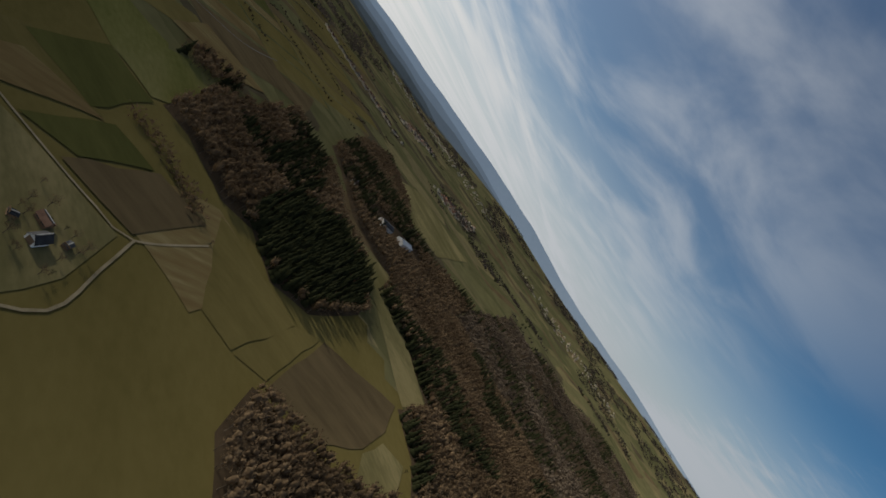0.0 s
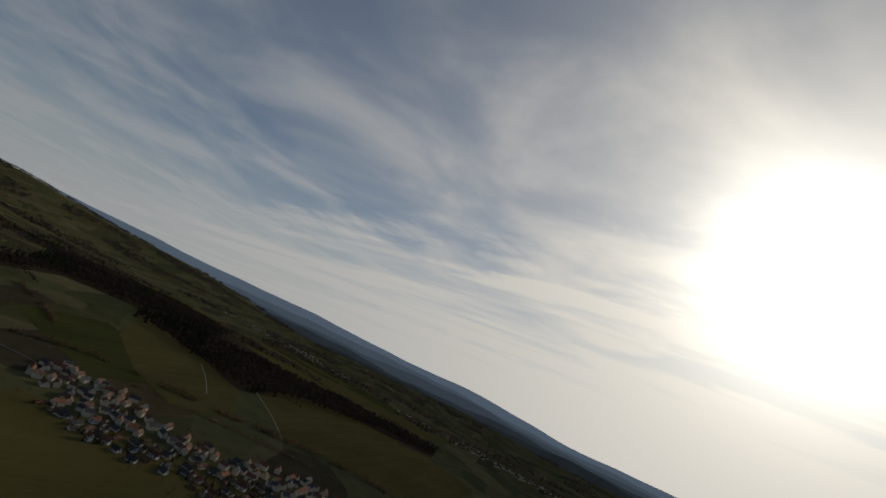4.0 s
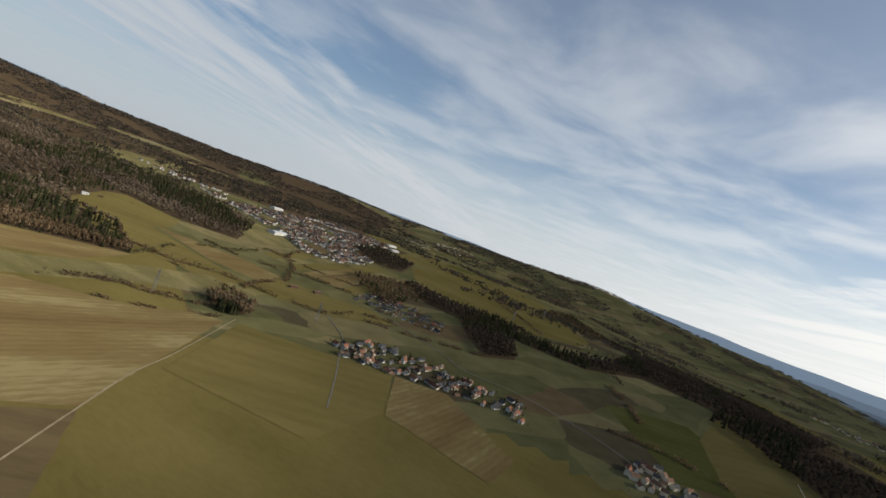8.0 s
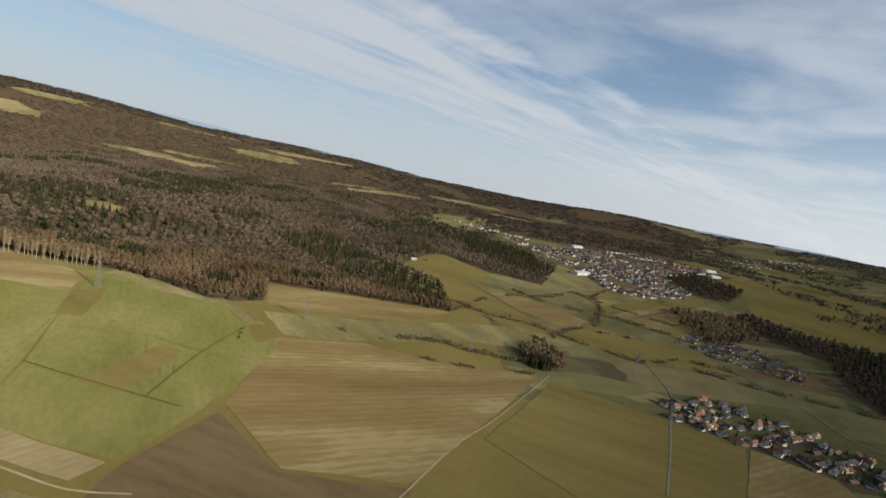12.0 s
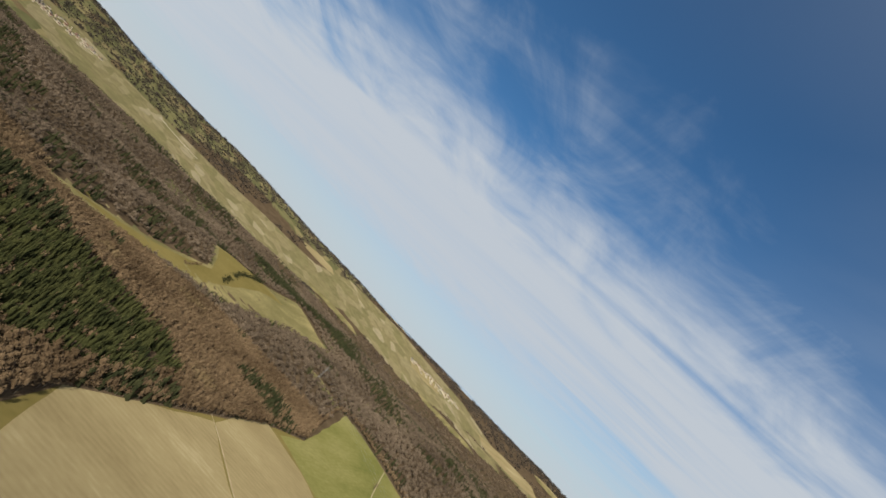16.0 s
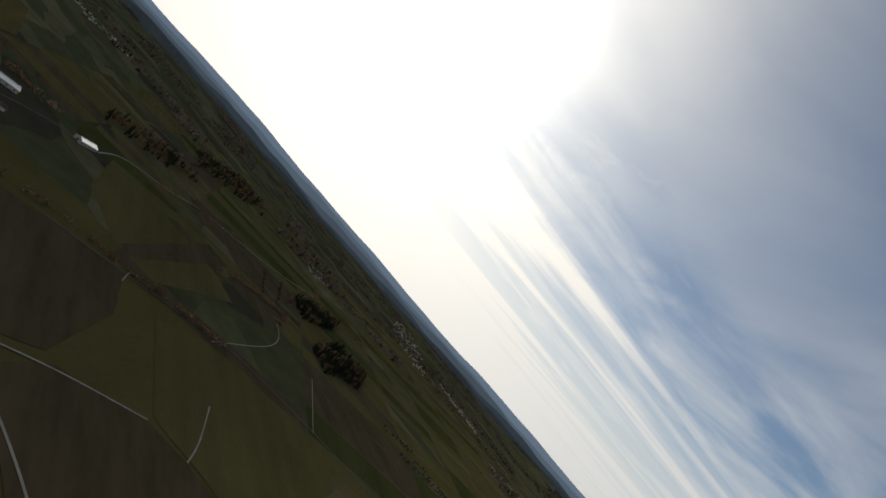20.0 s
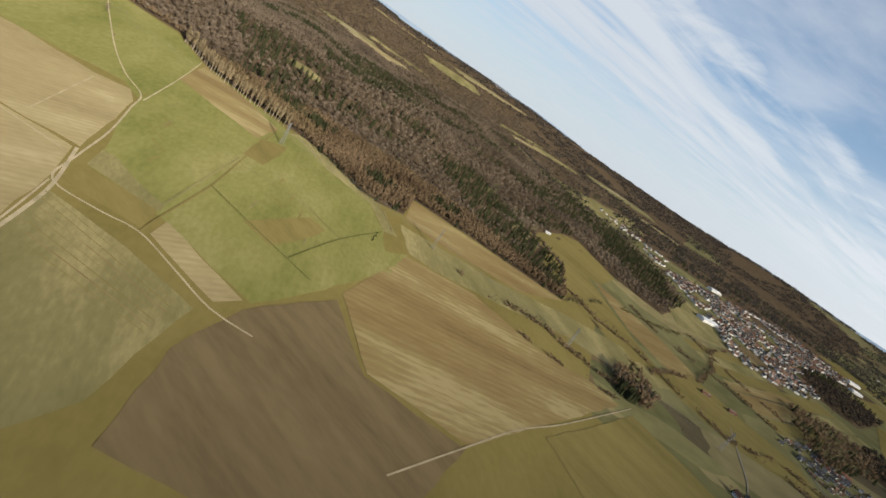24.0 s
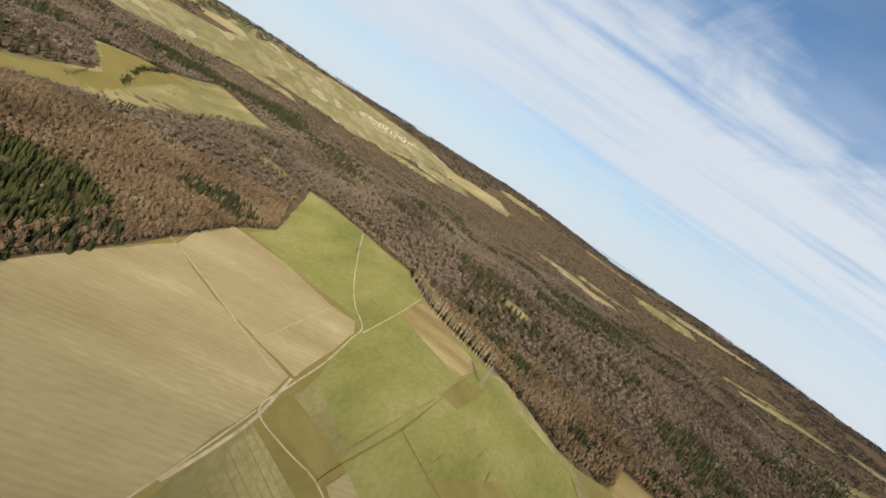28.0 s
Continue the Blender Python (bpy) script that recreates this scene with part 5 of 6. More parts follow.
more = village(HAMLET, 14, 25, 110, 0.62)
more += village(ROW, 13.5, -38, 70, 0.62)
more += village(VILLAGE_EAST, 14.5, 70, 118, 0.74)
rest = [p for p in village(TOWN, 14.0, 40, 0, 0.85) if noise.noise((p[0] / 90, p[1] / 90, 3.3)) > -0.22]


def far_houses(spots, label, plaster="render_cream"):
    """A far village: gabled houses too small to tell apart, walls in one mesh and roofs in another."""
    ob = tagged(new("far_village"), label, "village", kind="stuff")
    walls, roofs = bmesh.new(), {k: bmesh.new() for k in ("red_tiles", "slate", "brown_tiles")}
    for x, y in spots:
        l, w, e = RND.uniform(7, 12.5), RND.uniform(6, 8), RND.uniform(3.4, 5.4)
        m = pose(x, y, float(height(x, y)), 0, 0, RND.uniform(0, 180))
        bm = walls; first = len(bm.verts)
        walls_mesh(bm, l, w, e, e + 3.0); bm.verts.ensure_lookup_table()
        for v in bm.verts[first:]:
            v.co = m @ v.co
        bm = roofs[RND.choice(("red_tiles", "slate", "slate", "brown_tiles", "brown_tiles"))]; first = len(bm.verts)
        slope = 3.0 / (w / 2)
        bm.verts.ensure_lookup_table()
        for s in (-1, 1):
            q = [bm.verts.new(m @ Vector(p)) for p in ((-l / 2 - .6, s * (w / 2 + .6), e - .6 * slope + .3), (l / 2 + .6, s * (w / 2 + .6), e - .6 * slope + .3), (l / 2 + .6, 0, e + 3.3), (-l / 2 - .6, 0, e + 3.3))]
            bm.faces.new(q if s < 0 else q[::-1])
    tagged(part("walls", walls, plaster, ob), kind="stuff")
    for k, bm in roofs.items():
        tagged(part("roofs", bm, k, ob), kind="stuff")
    return ob


def cluster(cx, cy, rx, ry, turn, n):
    out = []
    for _ in range(n):
        a, r = RND.uniform(0, 6.28), RND.uniform(0, 1) ** 0.6
        u, v = math.cos(a) * r * rx, math.sin(a) * r * ry
        c, s = math.cos(radians(turn)), math.sin(radians(turn))
        out.append((cx + u * c - v * s, cy + u * s + v * c))
    return out


far_houses(rest + cluster(202, 1998, 202, 54, 150, 40), "town of white houses with red and grey roofs beyond the meadows", "render_white")
far_houses(more, "outer houses of the villages with dark and red roofs")
far_houses(cluster(1049, -1290, 100, 40, -60, 34), "small village of pale houses in the plain")
far_houses(cluster(790, -2300, 220, 60, -20, 50), "far village along the plain")
far_houses(cluster(-3020, -690, 300, 75, 116, 190), "far village of red-roofed houses on the plateau")
far_houses(cluster(-2900, 2130, 250, 75, 52, 120), "far pale village at the foot of the hills")
far_houses(cluster(-290, -1790, 235, 34, -17, 110), "far row of houses along the road")
far_houses(cluster(-890, -1890, 210, 60, 35, 150), "far town of pale houses in the plain")
far_houses(cluster(-690, -2370, 260, 60, 50, 110), "far village along the railway in the plain")
far_houses(cluster(-1005, -3266, 702, 202, -30, 240), "far town spread over the plain")
far_houses(cluster(1215, -2295, 567, 108, -50, 130), "far village strung along the plain")
far_houses(cluster(1917, -446, 351, 94, 60, 90), "far village between the dark woods")
far_houses(cluster(2565, 473, 405, 108, 70, 90), "far village in the valley")
far_houses(cluster(-2183, -2440, 567, 148, -45, 130), "far village before the hills")
far_houses(cluster(1878, 2880, 351, 121, 20, 70), "far hamlet in the upland fields")

hall("hall", 44, 17, 5.0, 8.0, "render_cream", "sheet_roof", "long low hall with a pale metal roof beside the village", 660, -244, 92)
hall("hall", 27, 15, 5.0, 7.6, "render_cream", "sheet_roof", "farm hall with a pale metal roof by the road", 651, -355, 112)
hall("hall", 16, 10, 4.2, 6.6, "timber", "sheet_roof", "field barn with a pale metal roof", 414, -58, 20, 3)
hall("hall", 58, 26, 7.0, 9.5, "render_white", "sheet_roof", "white factory hall on the edge of the town", 385, 1390, 35)
hall("hall", 40, 20, 6.0, 8.0, "render_white", "sheet_roof", "white works building in the town", 965, 1796, 20)
hall("hall", 38, 17, 6.5, 9.6, "render_white", "sheet_roof", "white estate building in the wood clearing", -421, -810, 40)
hall("hall", 30, 15, 6.5, 10.6, "render_white", "slate", "white estate house with a dark roof among trees", -367, -788, 25, 4)
hall("hall", 14, 9, 4.5, 8.2, "render_cream", "brown_tiles", "lone house with a brown roof in the trees", -285, -806, 60, 3)
hall("farmhouse", 9, 6.2, 3.2, 5.9, "render_white", "slate", "white farmhouse with a dark roof in a paddock", -81, -256, 65, 3)
hall("barn", 8, 5.5, 2.8, 4.6, "timber", "brown_tiles", "brown timber barn beside the farmhouse", -76, -269, 155, 2)
hall("shed", 4, 3, 2.1, 2.8, "timber", "slate", "small dark garden shed in the paddock", -66, -259, 30, 1)
hall("shed", 4.5, 3, 2.1, 2.8, "timber", "slate", "small dark hut in the paddock", -91, -266, 80, 1)
hall("barn", 16, 8, 3.0, 4.8, "timber", "red_tiles", "red-roofed open cattle shed in the meadow", 301, 882, 10, 3)
hall("barn", 14, 8, 3.0, 4.8, "timber", "red_tiles", "red-roofed cattle shed in the meadow", 348, 879, 10, 3)
hall("hall", 52, 24, 7.0, 9.2, "render_white", "sheet_roof", "white factory hall in the town", 518, 1985, 35)
hall("hall", 44, 20, 6.5, 8.6, "render_white", "slate", "works hall with a dark roof in the town", 560, 1870, 35)
hall("hall", 48, 22, 7.0, 9.2, "render_white", "sheet_roof", "white store building on the edge of the town", 1025, 1947, 20)
hall("shed", 12, 7, 3.0, 4.6, "render_white", "sheet_roof", "white shed at the forest meadow", -60, 1160, 20, 2)
hall("barn", 15, 9, 3.6, 6.2, "timber", "slate", "dark field barn among bushes", 5, -286, 40, 2)
hall("trailer", 6, 2.6, 2.6, 2.9, "render_white", "sheet_roof", "small white trailer in the paddock", -26, -261, 10, 1)


# ---- pylons and wires ----
def bar(bm, a, b, r):
    a, b = Vector(a), Vector(b)
    d = (b - a).normalized()
    s = d.cross(Vector((0.3, 0.5, 0.81))).normalized() * r
    t = d.cross(s).normalized() * r
    ring = [[bm.verts.new(p + s * math.cos(k) + t * math.sin(k)) for k in (0, 2.094, 4.189)] for p in (a, b)]
    for k in range(3):
        bm.faces.new((ring[0][k], ring[0][(k + 1) % 3], ring[1][(k + 1) % 3], ring[1][k]))


def pylon(h=23.0):
    ob = tagged(new("pylon"), "grey steel lattice power pylon standing in the fields", "pylon", "power line pylons")
    def at(k, t):
        r = 2.2 * (1 - t) + 0.45 * t
        return Vector((r * (1 if k in (0, 1) else -1), r * (1 if k in (1, 2) else -1), h * t))
    for k in range(4):
        bm = bmesh.new(); bar(bm, at(k, -0.03), at(k, 1), 0.16)
        part("leg", bm, "steel", ob)
    for k in range(4):
        bm, j = bmesh.new(), (k + 1) % 4
        lv = [0, 0.18, 0.34, 0.48, 0.6, 0.7, 0.79, 0.87, 0.94, 1]
        for a, b in zip(lv, lv[1:]):
            bar(bm, at(k, a), at(j, b), 0.09); bar(bm, at(j, a), at(k, b), 0.09)
        part("brace", bm, "steel", ob)
    for z, w in ((0.70, 5.0), (0.83, 6.4), (0.95, 4.0)):
        bm = bmesh.new()
        for s in (-1, 1):
            for e in (-0.5, 0.5):
                bar(bm, (0.4 * s, e, h * z), (w * s, 0, h * z + 0.3), 0.1)
                bar(bm, (0.4 * s, e, h * z + 1.5), (w * s, 0, h * z + 0.3), 0.08)
        arm = part("cross_arm", bm, "steel", ob)
        for s in (-1, 1):
            bm = bmesh.new(); bar(bm, (w * s, 0, h * z + 0.3), (w * s, 0, h * z - 1.2), 0.12)
            part("insulator", bm, "brown_tiles", arm)
    return ob


LINE = [(-991, 520), (-392, 583), (-163, 639), (53, 668), (290, 702)]
first = pylon()
ends = []
for k, (x, y) in enumerate(LINE):
    a, b = LINE[max(k - 1, 0)], LINE[min(k + 1, len(LINE) - 1)]
    turn = math.degrees(math.atan2(b[1] - a[1], b[0] - a[0])) + 90
    m = pose(x, y, float(height(x, y)), 0, 0, turn) @ Matrix.Diagonal((1, 1, 1.35 if k == 0 else 1, 1))
    if k == 0:
        first.matrix_basis = m
    else:
        copy_thing(first, m)
    ends.append(m)
for x, y in ((917, 952), (1222, 1148)):
    copy_thing(first, pose(x, y, float(height(x, y)), 0, 0, 30))
for m0, m1 in zip(ends, ends[1:]):
    wires = tagged(new("power_line"), "thin sagging power line wires between pylons", "cable")
    for z, w in ((0.70, 5.0), (0.83, 6.4), (0.95, 4.0)):
        for s in (-1, 1):
            a, b = m0 @ Vector((w * s, 0, 23 * z - 1.2)), m1 @ Vector((w * s, 0, 23 * z - 1.2))
            bm, prev = bmesh.new(), None
            side = (b - a).cross(Vector((0, 0, 1))).normalized()
            for i in range(13):
                t = i / 12
                p = a.lerp(b, t) - Vector((0, 0, 4 * 6.0 * t * (1 - t) * min(1, (b - a).length / 200)))
                ring = [bm.verts.new(p + 0.035 * (side * math.cos(k) + Vector((0, 0, math.sin(k))))) for k in (0, 2.094, 4.189)]
                if prev:
                    for k in range(3):
                        bm.faces.new((prev[k], prev[(k + 1) % 3], ring[(k + 1) % 3], ring[k]))
                prev = ring
            part("wire", bm, "steel", wires)


# ---- single trees, groves and hedges ----
def lone_tree(seed, h, material, label, broad=0.34):
    rng = np.random.default_rng(seed)
    ob = tagged(new("tree"), label, "tree", "field and garden trees")
    bm = bmesh.new()
    def limb(a, b, r0, r1):
        d = (b - a).normalized()
        s = d.cross(Vector((0.31, 0.52, 0.8))).normalized(); t = d.cross(s)
        ring = [[bm.verts.new(p + (s * math.cos(k * 1.047) + t * math.sin(k * 1.047)) * r) for k in range(6)] for p, r in ((a, r0), (b, r1))]
        for k in range(6):
            bm.faces.new((ring[0][k], ring[0][(k + 1) % 6], ring[1][(k + 1) % 6], ring[1][k]))
    r = 0.02 * h + 0.05
    fork = Vector((rng.uniform(-.4, .4), rng.uniform(-.4, .4), h * 0.34))
    limb(Vector((0, 0, -0.4)), fork, r, r * 0.75)
    tips = []
    for k in range(7):
        a = k * 0.9 + rng.uniform(-.3, .3)
        q = fork + Vector((math.cos(a) * h * broad * rng.uniform(.35, .7), math.sin(a) * h * broad * rng.uniform(.35, .7), h * rng.uniform(.2, .5)))
        limb(fork, q, r * 0.5, r * 0.2)
        for _ in range(3):
            e = q + Vector((rng.normal() * h * .1, rng.normal() * h * .1, h * rng.uniform(.02, .14)))
            limb(q, e, r * 0.2, r * 0.06); tips.append(e)
        tips.append(q)
    part("trunk", bm, "bark", ob)
    tips = np.array([tuple(t) for t in tips])
    n = 330
    c = tips[rng.integers(0, len(tips), n)] + rng.normal(size=(n, 3)) * h * 0.06
    d1, d2 = rng.normal(size=(n, 3)), rng.normal(size=(n, 3))
    d1 /= np.linalg.norm(d1, axis=1, keepdims=True); d2 /= np.linalg.norm(d2, axis=1, keepdims=True)
    s = rng.uniform(.25, .7, (n, 1)) * h / 14
    v = np.stack([c + d1 * s, c - d1 * s * .5 + d2 * s * .35, c - d1 * s * .5 - d2 * s * .35], 1).reshape(-1, 3)
    cr = new("crown", tri_mesh("crown", v, np.arange(n * 3).reshape(-1, 3), material)); cr.parent = ob
    return ob


TREES = [lone_tree(1, 11, "twigs", "bare brown deciduous tree in a field hedge"), lone_tree(2, 14, "twigs", "tall bare deciduous tree beside a lane", 0.3), lone_tree(3, 8, "pale_twigs", "small pale bare tree in a garden", 0.4), lone_tree(4, 9, "larch", "yellowish bare willow by the stream", 0.42), lone_tree(5, 7, "needles", "small dark green evergreen tree", 0.36)]
USED = set()


def plant(kind, x, y, size=1.0):
    m = pose(x, y, float(height(x, y)), 0, 0, RND.uniform(0, 360)) @ Matrix.Diagonal((size, size, size, 1))
    t = TREES[kind]
    if kind in USED:
        copy_thing(t, m)
    else:
        USED.add(kind); t.matrix_basis = m


def tree_row(pts, gap, kinds, size=(0.7, 1.15), side=3.0):
    for (x0, y0), (x1, y1) in zip(pts, pts[1:]):
        n = max(1, int(math.hypot(x1 - x0, y1 - y0) / gap))
        for k in range(n):
            t = (k + RND.uniform(0.1, 0.9)) / n
            plant(RND.choice(kinds), x0 + (x1 - x0) * t + RND.uniform(-side, side), y0 + (y1 - y0) * t + RND.uniform(-side, side), RND.uniform(*size))


def hedge(pts, width, tall, material, label):
    """A hedge or strip of scrub: thin stems and many small twig clumps along a line."""
    rng = np.random.default_rng(int(abs(pts[0][0]) + 3 * abs(pts[0][1])))
    c = []
    for (x0, y0), (x1, y1) in zip(pts, pts[1:]):
        n = int(math.hypot(x1 - x0, y1 - y0) * width * 0.55) + 12
        t = rng.random(n)
        c.append(np.stack([x0 + (x1 - x0) * t + rng.normal(size=n) * width * .3, y0 + (y1 - y0) * t + rng.normal(size=n) * width * .3], 1))
    c = np.concatenate(c)
    c = c[smooth_noise(c[:, 0], c[:, 1], 24, 7.7) > -0.16]
    n = len(c)
    lump = 0.45 + 0.55 * np.clip(smooth_noise(c[:, 0], c[:, 1], 11, 4.4) + 0.5, 0, 1)
    base = height(c[:, 0], c[:, 1])
    p = np.stack([c[:, 0], c[:, 1], base + rng.random(n) * tall * lump], 1)
    d1, d2 = rng.normal(size=(n, 3)), rng.normal(size=(n, 3))
    s = rng.uniform(.5, 1.1, (n, 1)) * min(1.2, tall * 0.2)
    v = np.stack([p + d1 * s, p + d2 * s, p - (d1 + d2) * s * .5], 1).reshape(-1, 3)
    ob = new("hedge", tri_mesh("hedge", v, np.arange(3 * n).reshape(-1, 3), material))
    return tagged(ob, label, "hedge", kind="stuff")


hedge([(458, -100), (443, -193), (433, -224), (414, -292), (375, -347), (354, -398), (328, -466)], 7, 6, "twigs", "bare hedge along the railway line")
hedge([(725, 216), (747, 103), (763, 53), (780, -19), (779, -130), (736, -223), (702, -324)], 14, 9, "twigs", "bare bushes along the stream")
hedge([(675, 230), (702, 81), (713, 0), (709, -108), (682, -202)], 6, 5, "pale_twigs", "pale hedge along the meadow")
hedge([(-116, 633), (-63, 636), (-26, 663), (18, 674), (46, 663), (105, 663), (170, 664)], 10, 7, "twigs", "scrubby hedge across the valley slope")
hedge([(128, 690), (167, 729), (193, 716), (165, 663), (128, 682)], 14, 9, "twigs", "thicket of bare bushes")
hedge([(31, 910), (92, 864), (166, 859), (246, 797), (320, 752), (405, 797), (466, 770)], 9, 7, "twigs", "bushy stream bank in the valley")
hedge([(171, 772), (230, 864), (292, 913), (338, 1026), (354, 1148), (405, 1228)], 9, 7, "twigs", "hedge running down to the town")
hedge([(27, 837), (81, 945), (148, 1026), (243, 1080), (310, 1161)], 8, 6, "dry_grass", "dry scrub strip between fields")
hedge([(-53, -416), (-84, -408), (-120, -386), (-130, -375)], 13, 11, "twigs", "tall dark hedge between fields")
# dark clumps laid out in place of a pylon's shadow on the crop
hedge([(-217, 571), (-211, 547), (-205, 527)], 3, 3, "needles", "short dark strip of clumps for a pylon's shadow in the green field")
hedge([(-176, 562), (-165, 495)], 2, 2, "twigs", "low bare hedge")
hedge([(601, 647), (554, 675), (486, 702), (405, 756)], 9, 8, "twigs", "bare bushes on the stream bank")
hedge([(635, 405), (702, 324), (729, 216)], 10, 8, "twigs", "bare bushes behind the village")
hedge([(-215, -279), (-232, -256), (-277, -256)], 8, 8, "pale_twigs", "pale bushes at the wood's corner")
hedge([(535, -580), (541, -636), (513, -714), (467, -659)], 16, 7, "twigs", "dark thicket in the fields")
hedge([(567, -756), (675, -864), (756, -1026), (864, -1107)], 10, 7, "twigs", "bare hedge between far fields")
hedge([(945, 864), (1026, 1053), (1080, 1215), (1215, 1350)], 9, 7, "twigs", "hedge over the upland meadow")
hedge([(24, 916), (59, 875), (103, 834)], 6, 5, "twigs", "bare hedge between valley strips")
hedge([(158, 1078), (218, 1030), (283, 1008), (363, 991), (443, 935)], 8, 7, "twigs", "bare hedge up the valley slope")
hedge([(313, 1153), (387, 1075), (478, 1006)], 8, 7, "twigs", "bare hedge before the town")
hedge([(139, 806), (173, 778)], 6, 6, "twigs", "short bare hedge in the meadow")
hedge([(-13, 598), (21, 597), (72, 607), (135, 627)], 6, 6, "twigs", "bare hedge along the ploughed field")
hedge([(371, -379), (346, -417), (326, -442), (306, -483)], 5, 9, "twigs", "row of slender bare trees along the lane")
hedge([(702, -481), (736, -564), (764, -663), (754, -771)], 6, 5, "twigs", "bare bushes along the winding road")
hedge([(-925, 10), (-985, 130), (-1060, 260)], 9, 6, "twigs", "clumps of bushes along the forest meadow")
hedge([(-1180, 300), (-1290, 340), (-1400, 420)], 12, 8, "needles", "dark evergreen bushes in the forest meadow")
hedge([(-1090, 200), (-1200, 262)], 7, 5, "pale_twigs", "pale scrub in the forest meadow")
hedge([(-424, 655), (-372, 664), (-303, 657), (-240, 626), (-205, 588)], 5, 2.5, "pale_twigs", "low dry scrub along the forest edge")
hedge([(743, 405), (810, 486), (864, 594)], 10, 8, "twigs", "bushes at the foot of the slope")

tree_row([(27, -258), (23, -294), (-3, -319), (-12, -302), (3, -267), (27, -258)], 8, (0, 1), (0.7, 1.0))
tree_row([(-20, -592), (-46, -618), (-30, -600)], 6, (0, 1), (0.7, 1.0))
tree_row([(16, -270), (5, -304)], 5, (0, 1, 4), (0.6, 0.9))
tree_row([(-19, -581), (-31, -660), (-51, -626), (-40, -575), (-30, -608)], 11, (0, 1), (0.8, 1.1))
tree_row([(462, -763), (568, -937), (431, -929), (406, -807), (486, -864)], 14, (1, 4, 4), (1.0, 1.5), 9)
tree_row([(641, -830), (756, -984), (668, -1053), (608, -948)], 16, (1, 4, 4), (1.0, 1.5), 9)
tree_row([(458, -100), (433, -224), (375, -347), (328, -466)], 22, (0, 1), (0.6, 0.9))
tree_row([(747, 103), (780, -19), (736, -223)], 18, (0, 1, 3), (0.7, 1.0), 6)
tree_row([(-63, 636), (18, 674), (170, 664)], 20, (0, 2, 3), (0.6, 0.9), 5)
tree_row([(128, 690), (167, 729), (193, 716)], 9, (0, 1), (0.7, 1.0), 6)
tree_row([(31, 910), (166, 859), (320, 752), (466, 770)], 22, (0, 4), (0.6, 0.9), 5)
tree_row([(277, 610), (383, 629), (463, 560), (521, 454)], 14, (0, 2, 4), (0.5, 0.9), 16)
tree_row([(455, 922), (591, 907), (580, 783)], 16, (0, 2, 4), (0.5, 0.9), 14)
tree_row([(629, 270), (608, 122), (621, 0), (594, -162)], 10, (0, 2, 4), (0.5, 1.0), 18)
tree_row([(513, 270), (459, 81), (439, -68), (540, -202)], 13, (0, 2, 4), (0.5, 1.0), 12)
tree_row([(-89, -240), (-70, -245), (-66, -277), (-94, -272), (-92, -246)], 6, (0, 1, 4), (0.5, 0.85), 4)
for x, y, k, s in ((-690, 560, 1, 1.15), (-612, 512, 0, 0.5), (-61, -290, 0, 0.6), (-148, -362, 0, 0.6), (122, -405, 2, 0.6), (-378, -317, 4, 0.9), (230, 675, 0, 0.7), (675, 1283, 1, 1.0), (999, 1215, 1, 1.0)):
    plant(k, x, y, s)
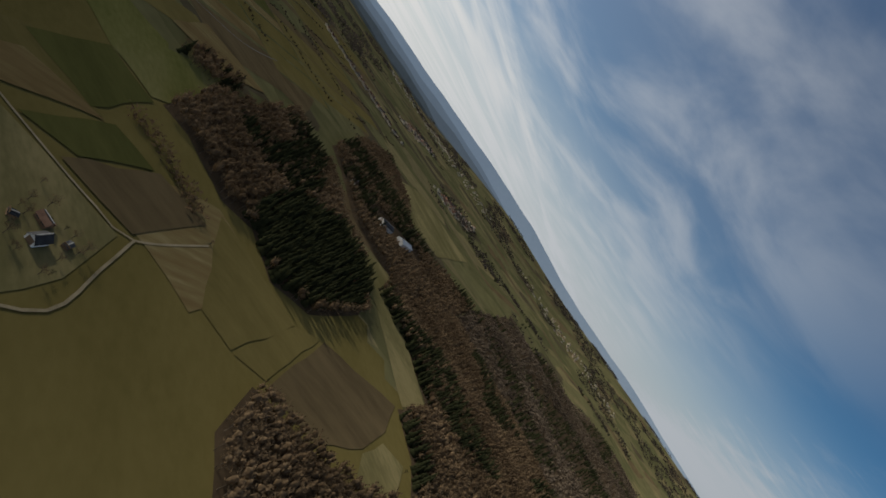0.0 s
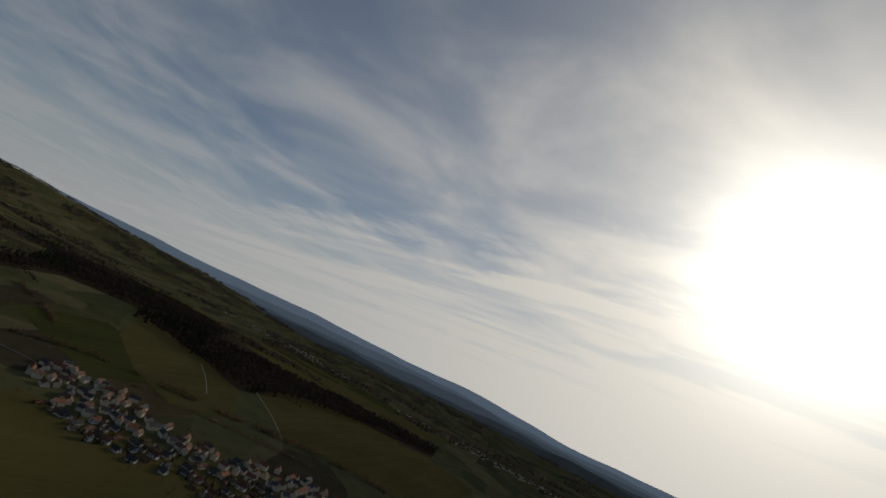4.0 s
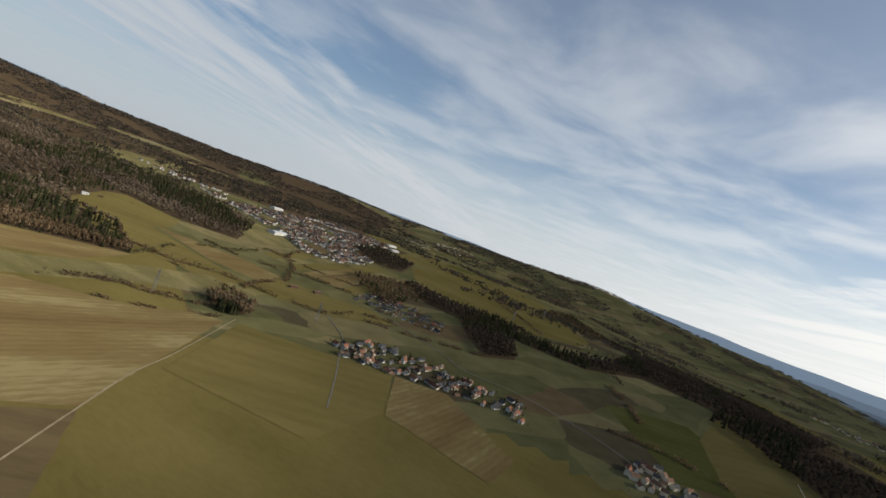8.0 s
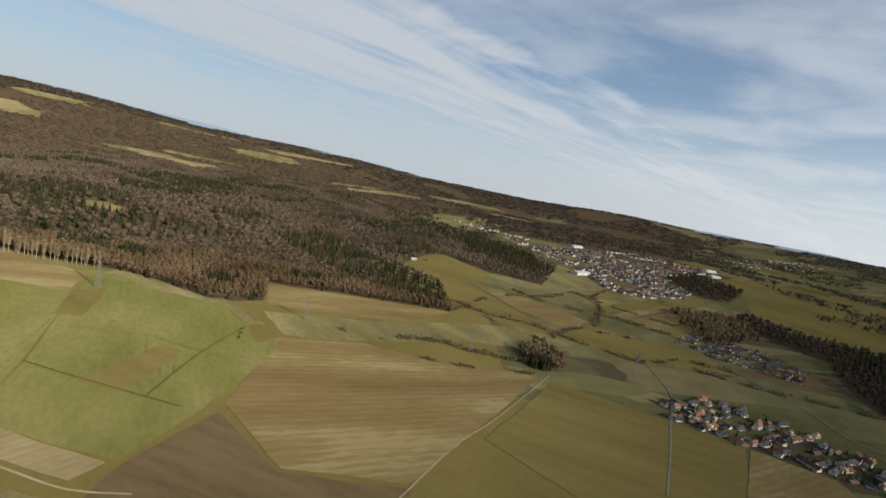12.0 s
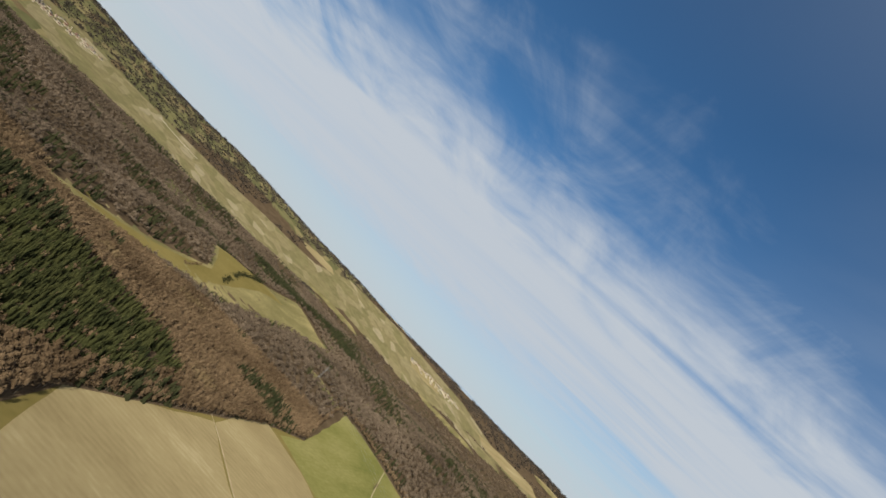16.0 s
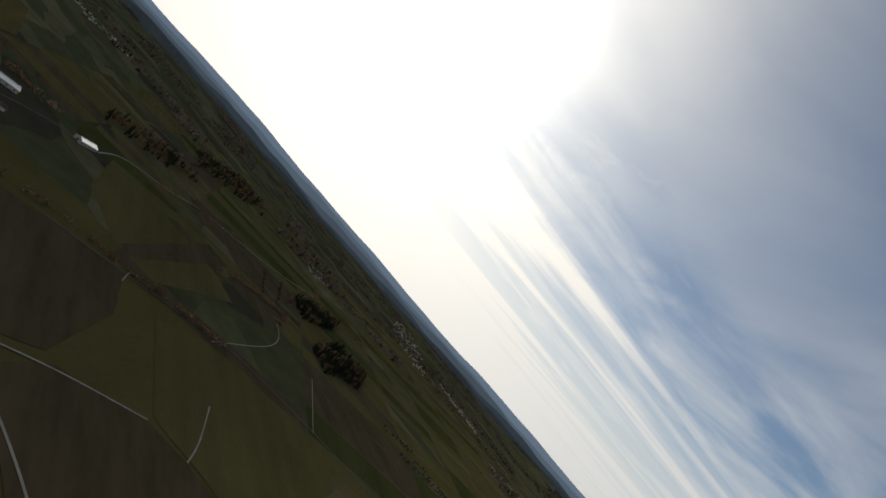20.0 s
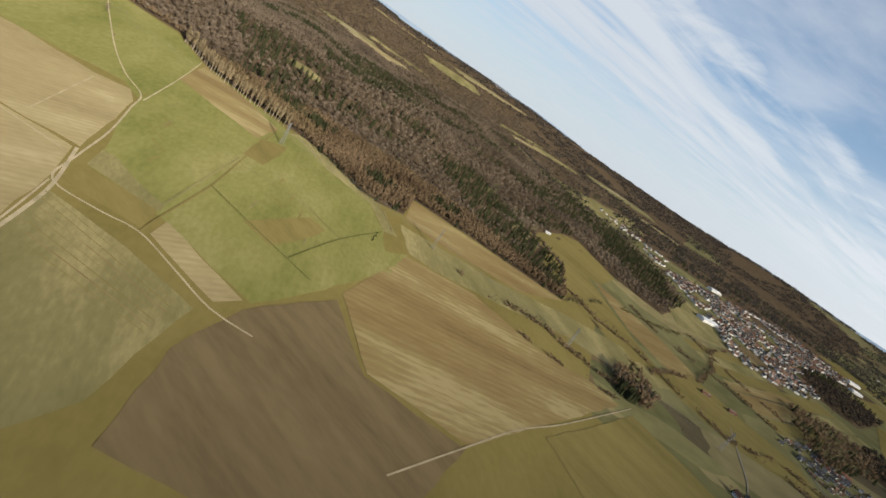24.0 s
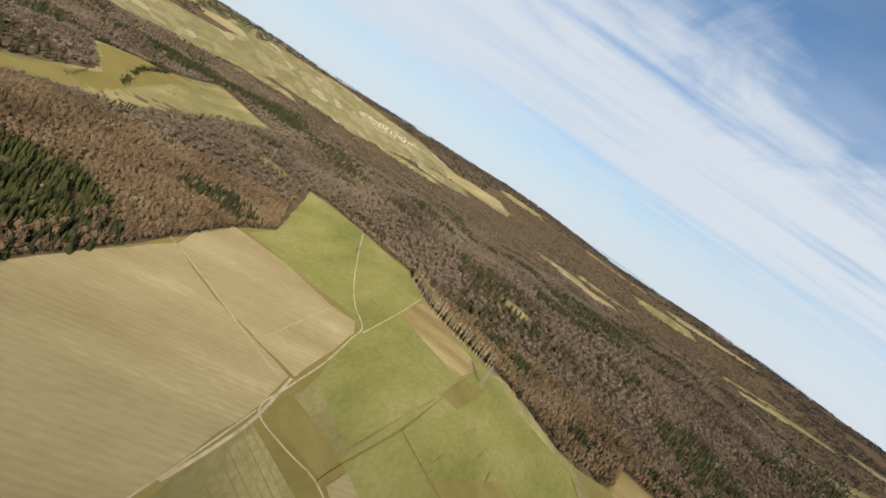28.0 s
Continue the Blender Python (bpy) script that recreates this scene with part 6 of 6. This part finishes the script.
# a row of tall slender trees with pale stems at the forest edge
def slender_tree(seed):
    rng = np.random.default_rng(seed)
    ob = tagged(new("poplar"), "tall slender bare tree with a pale trunk at the forest edge", "tree", "slender trees at the forest edge")
    h, bm = 24.0, bmesh.new()
    rings = []
    for k in range(5):
        t = k / 4
        c = Vector((0.3 * math.sin(t * 3 + seed), 0.3 * math.cos(t * 4), -0.4 + t * h * 0.95))
        rings.append([bm.verts.new(c + Vector((math.cos(a * 1.047), math.sin(a * 1.047), 0)) * (0.42 * (1 - t) + 0.05)) for a in range(6)])
    for a, b in zip(rings, rings[1:]):
        for k in range(6):
            bm.faces.new((a[k], a[(k + 1) % 6], b[(k + 1) % 6], b[k]))
    part("trunk", bm, "pale_bark", ob)
    n = 260
    z = rng.uniform(0.35, 1.0, n)
    q = rng.uniform(0.2, 1.0, n) * 2.3 * np.sin(np.clip((1.06 - z) / 0.72, 0, 1) * 2.6) + 0.1
    a = rng.uniform(0, 6.28, n)
    c = np.stack([q * np.cos(a), q * np.sin(a), z * h], 1)
    d1 = np.stack([0.5 * np.cos(a), 0.5 * np.sin(a), np.ones(n)], 1) + 0.3 * rng.normal(size=(n, 3))
    d2 = 0.35 * rng.normal(size=(n, 3))
    s = rng.uniform(.5, 1.1, (n, 1))
    v = np.stack([c + d1 * s, c - d1 * s * .5 + d2 * s, c - d1 * s * .5 - d2 * s], 1).reshape(-1, 3)
    cr = new("crown", tri_mesh("crown", v, np.arange(n * 3).reshape(-1, 3), "poplar_twigs")); cr.parent = ob
    return ob


POPLARS, spots = [slender_tree(k) for k in (1, 2, 3)], []
EDGE = [(-655, 660), (-617, 650), (-562, 630), (-500, 630), (-430, 647)]
for (x0, y0), (x1, y1) in zip(EDGE, EDGE[1:]):
    n = int(math.hypot(x1 - x0, y1 - y0) / 4.6)
    spots += [(x0 + (x1 - x0) * k / n + RND.uniform(-2, 2), y0 + (y1 - y0) * k / n + RND.uniform(-2, 2)) for k in range(n)]
for k, (x, y) in enumerate(spots):
    m = pose(x, y, float(height(x, y)), 0, 0, RND.uniform(0, 360)) @ Matrix.Diagonal((1, 1, RND.uniform(0.8, 1.1), 1))
    if k < 3:
        POPLARS[k].matrix_basis = m
    else:
        copy_thing(POPLARS[k % 3], m)
# gardens: small bare and evergreen trees between the houses, too many to count
g = np.array([(x + q * math.cos(a), y + q * math.sin(a)) for x, y in HOUSE_SPOTS for a, q in ((RND.uniform(0, 6.28), RND.uniform(5.5, 11)) for _ in range(3))])
free = np.array([min(math.hypot(p[0] - x, p[1] - y) for x, y in HOUSE_SPOTS) > 5.2 for p in g])
g = g[free]
wood("small garden trees and shrubs between village houses", g[:, 0], g[:, 1], RNG, RNG.random(len(g)) < 0.6, 26, pale=None, size=0.6, tall=(3, 7), wide=0.3)
g = np.concatenate([np.array(rest) + RNG.uniform(-14, 14, (len(rest), 2)) for _ in range(1)])
wood("garden trees between the houses of the town", g[:, 0], g[:, 1], RNG, RNG.random(len(g)) < 0.35, 20, size=1.2, tall=(7, 12), wide=0.36)
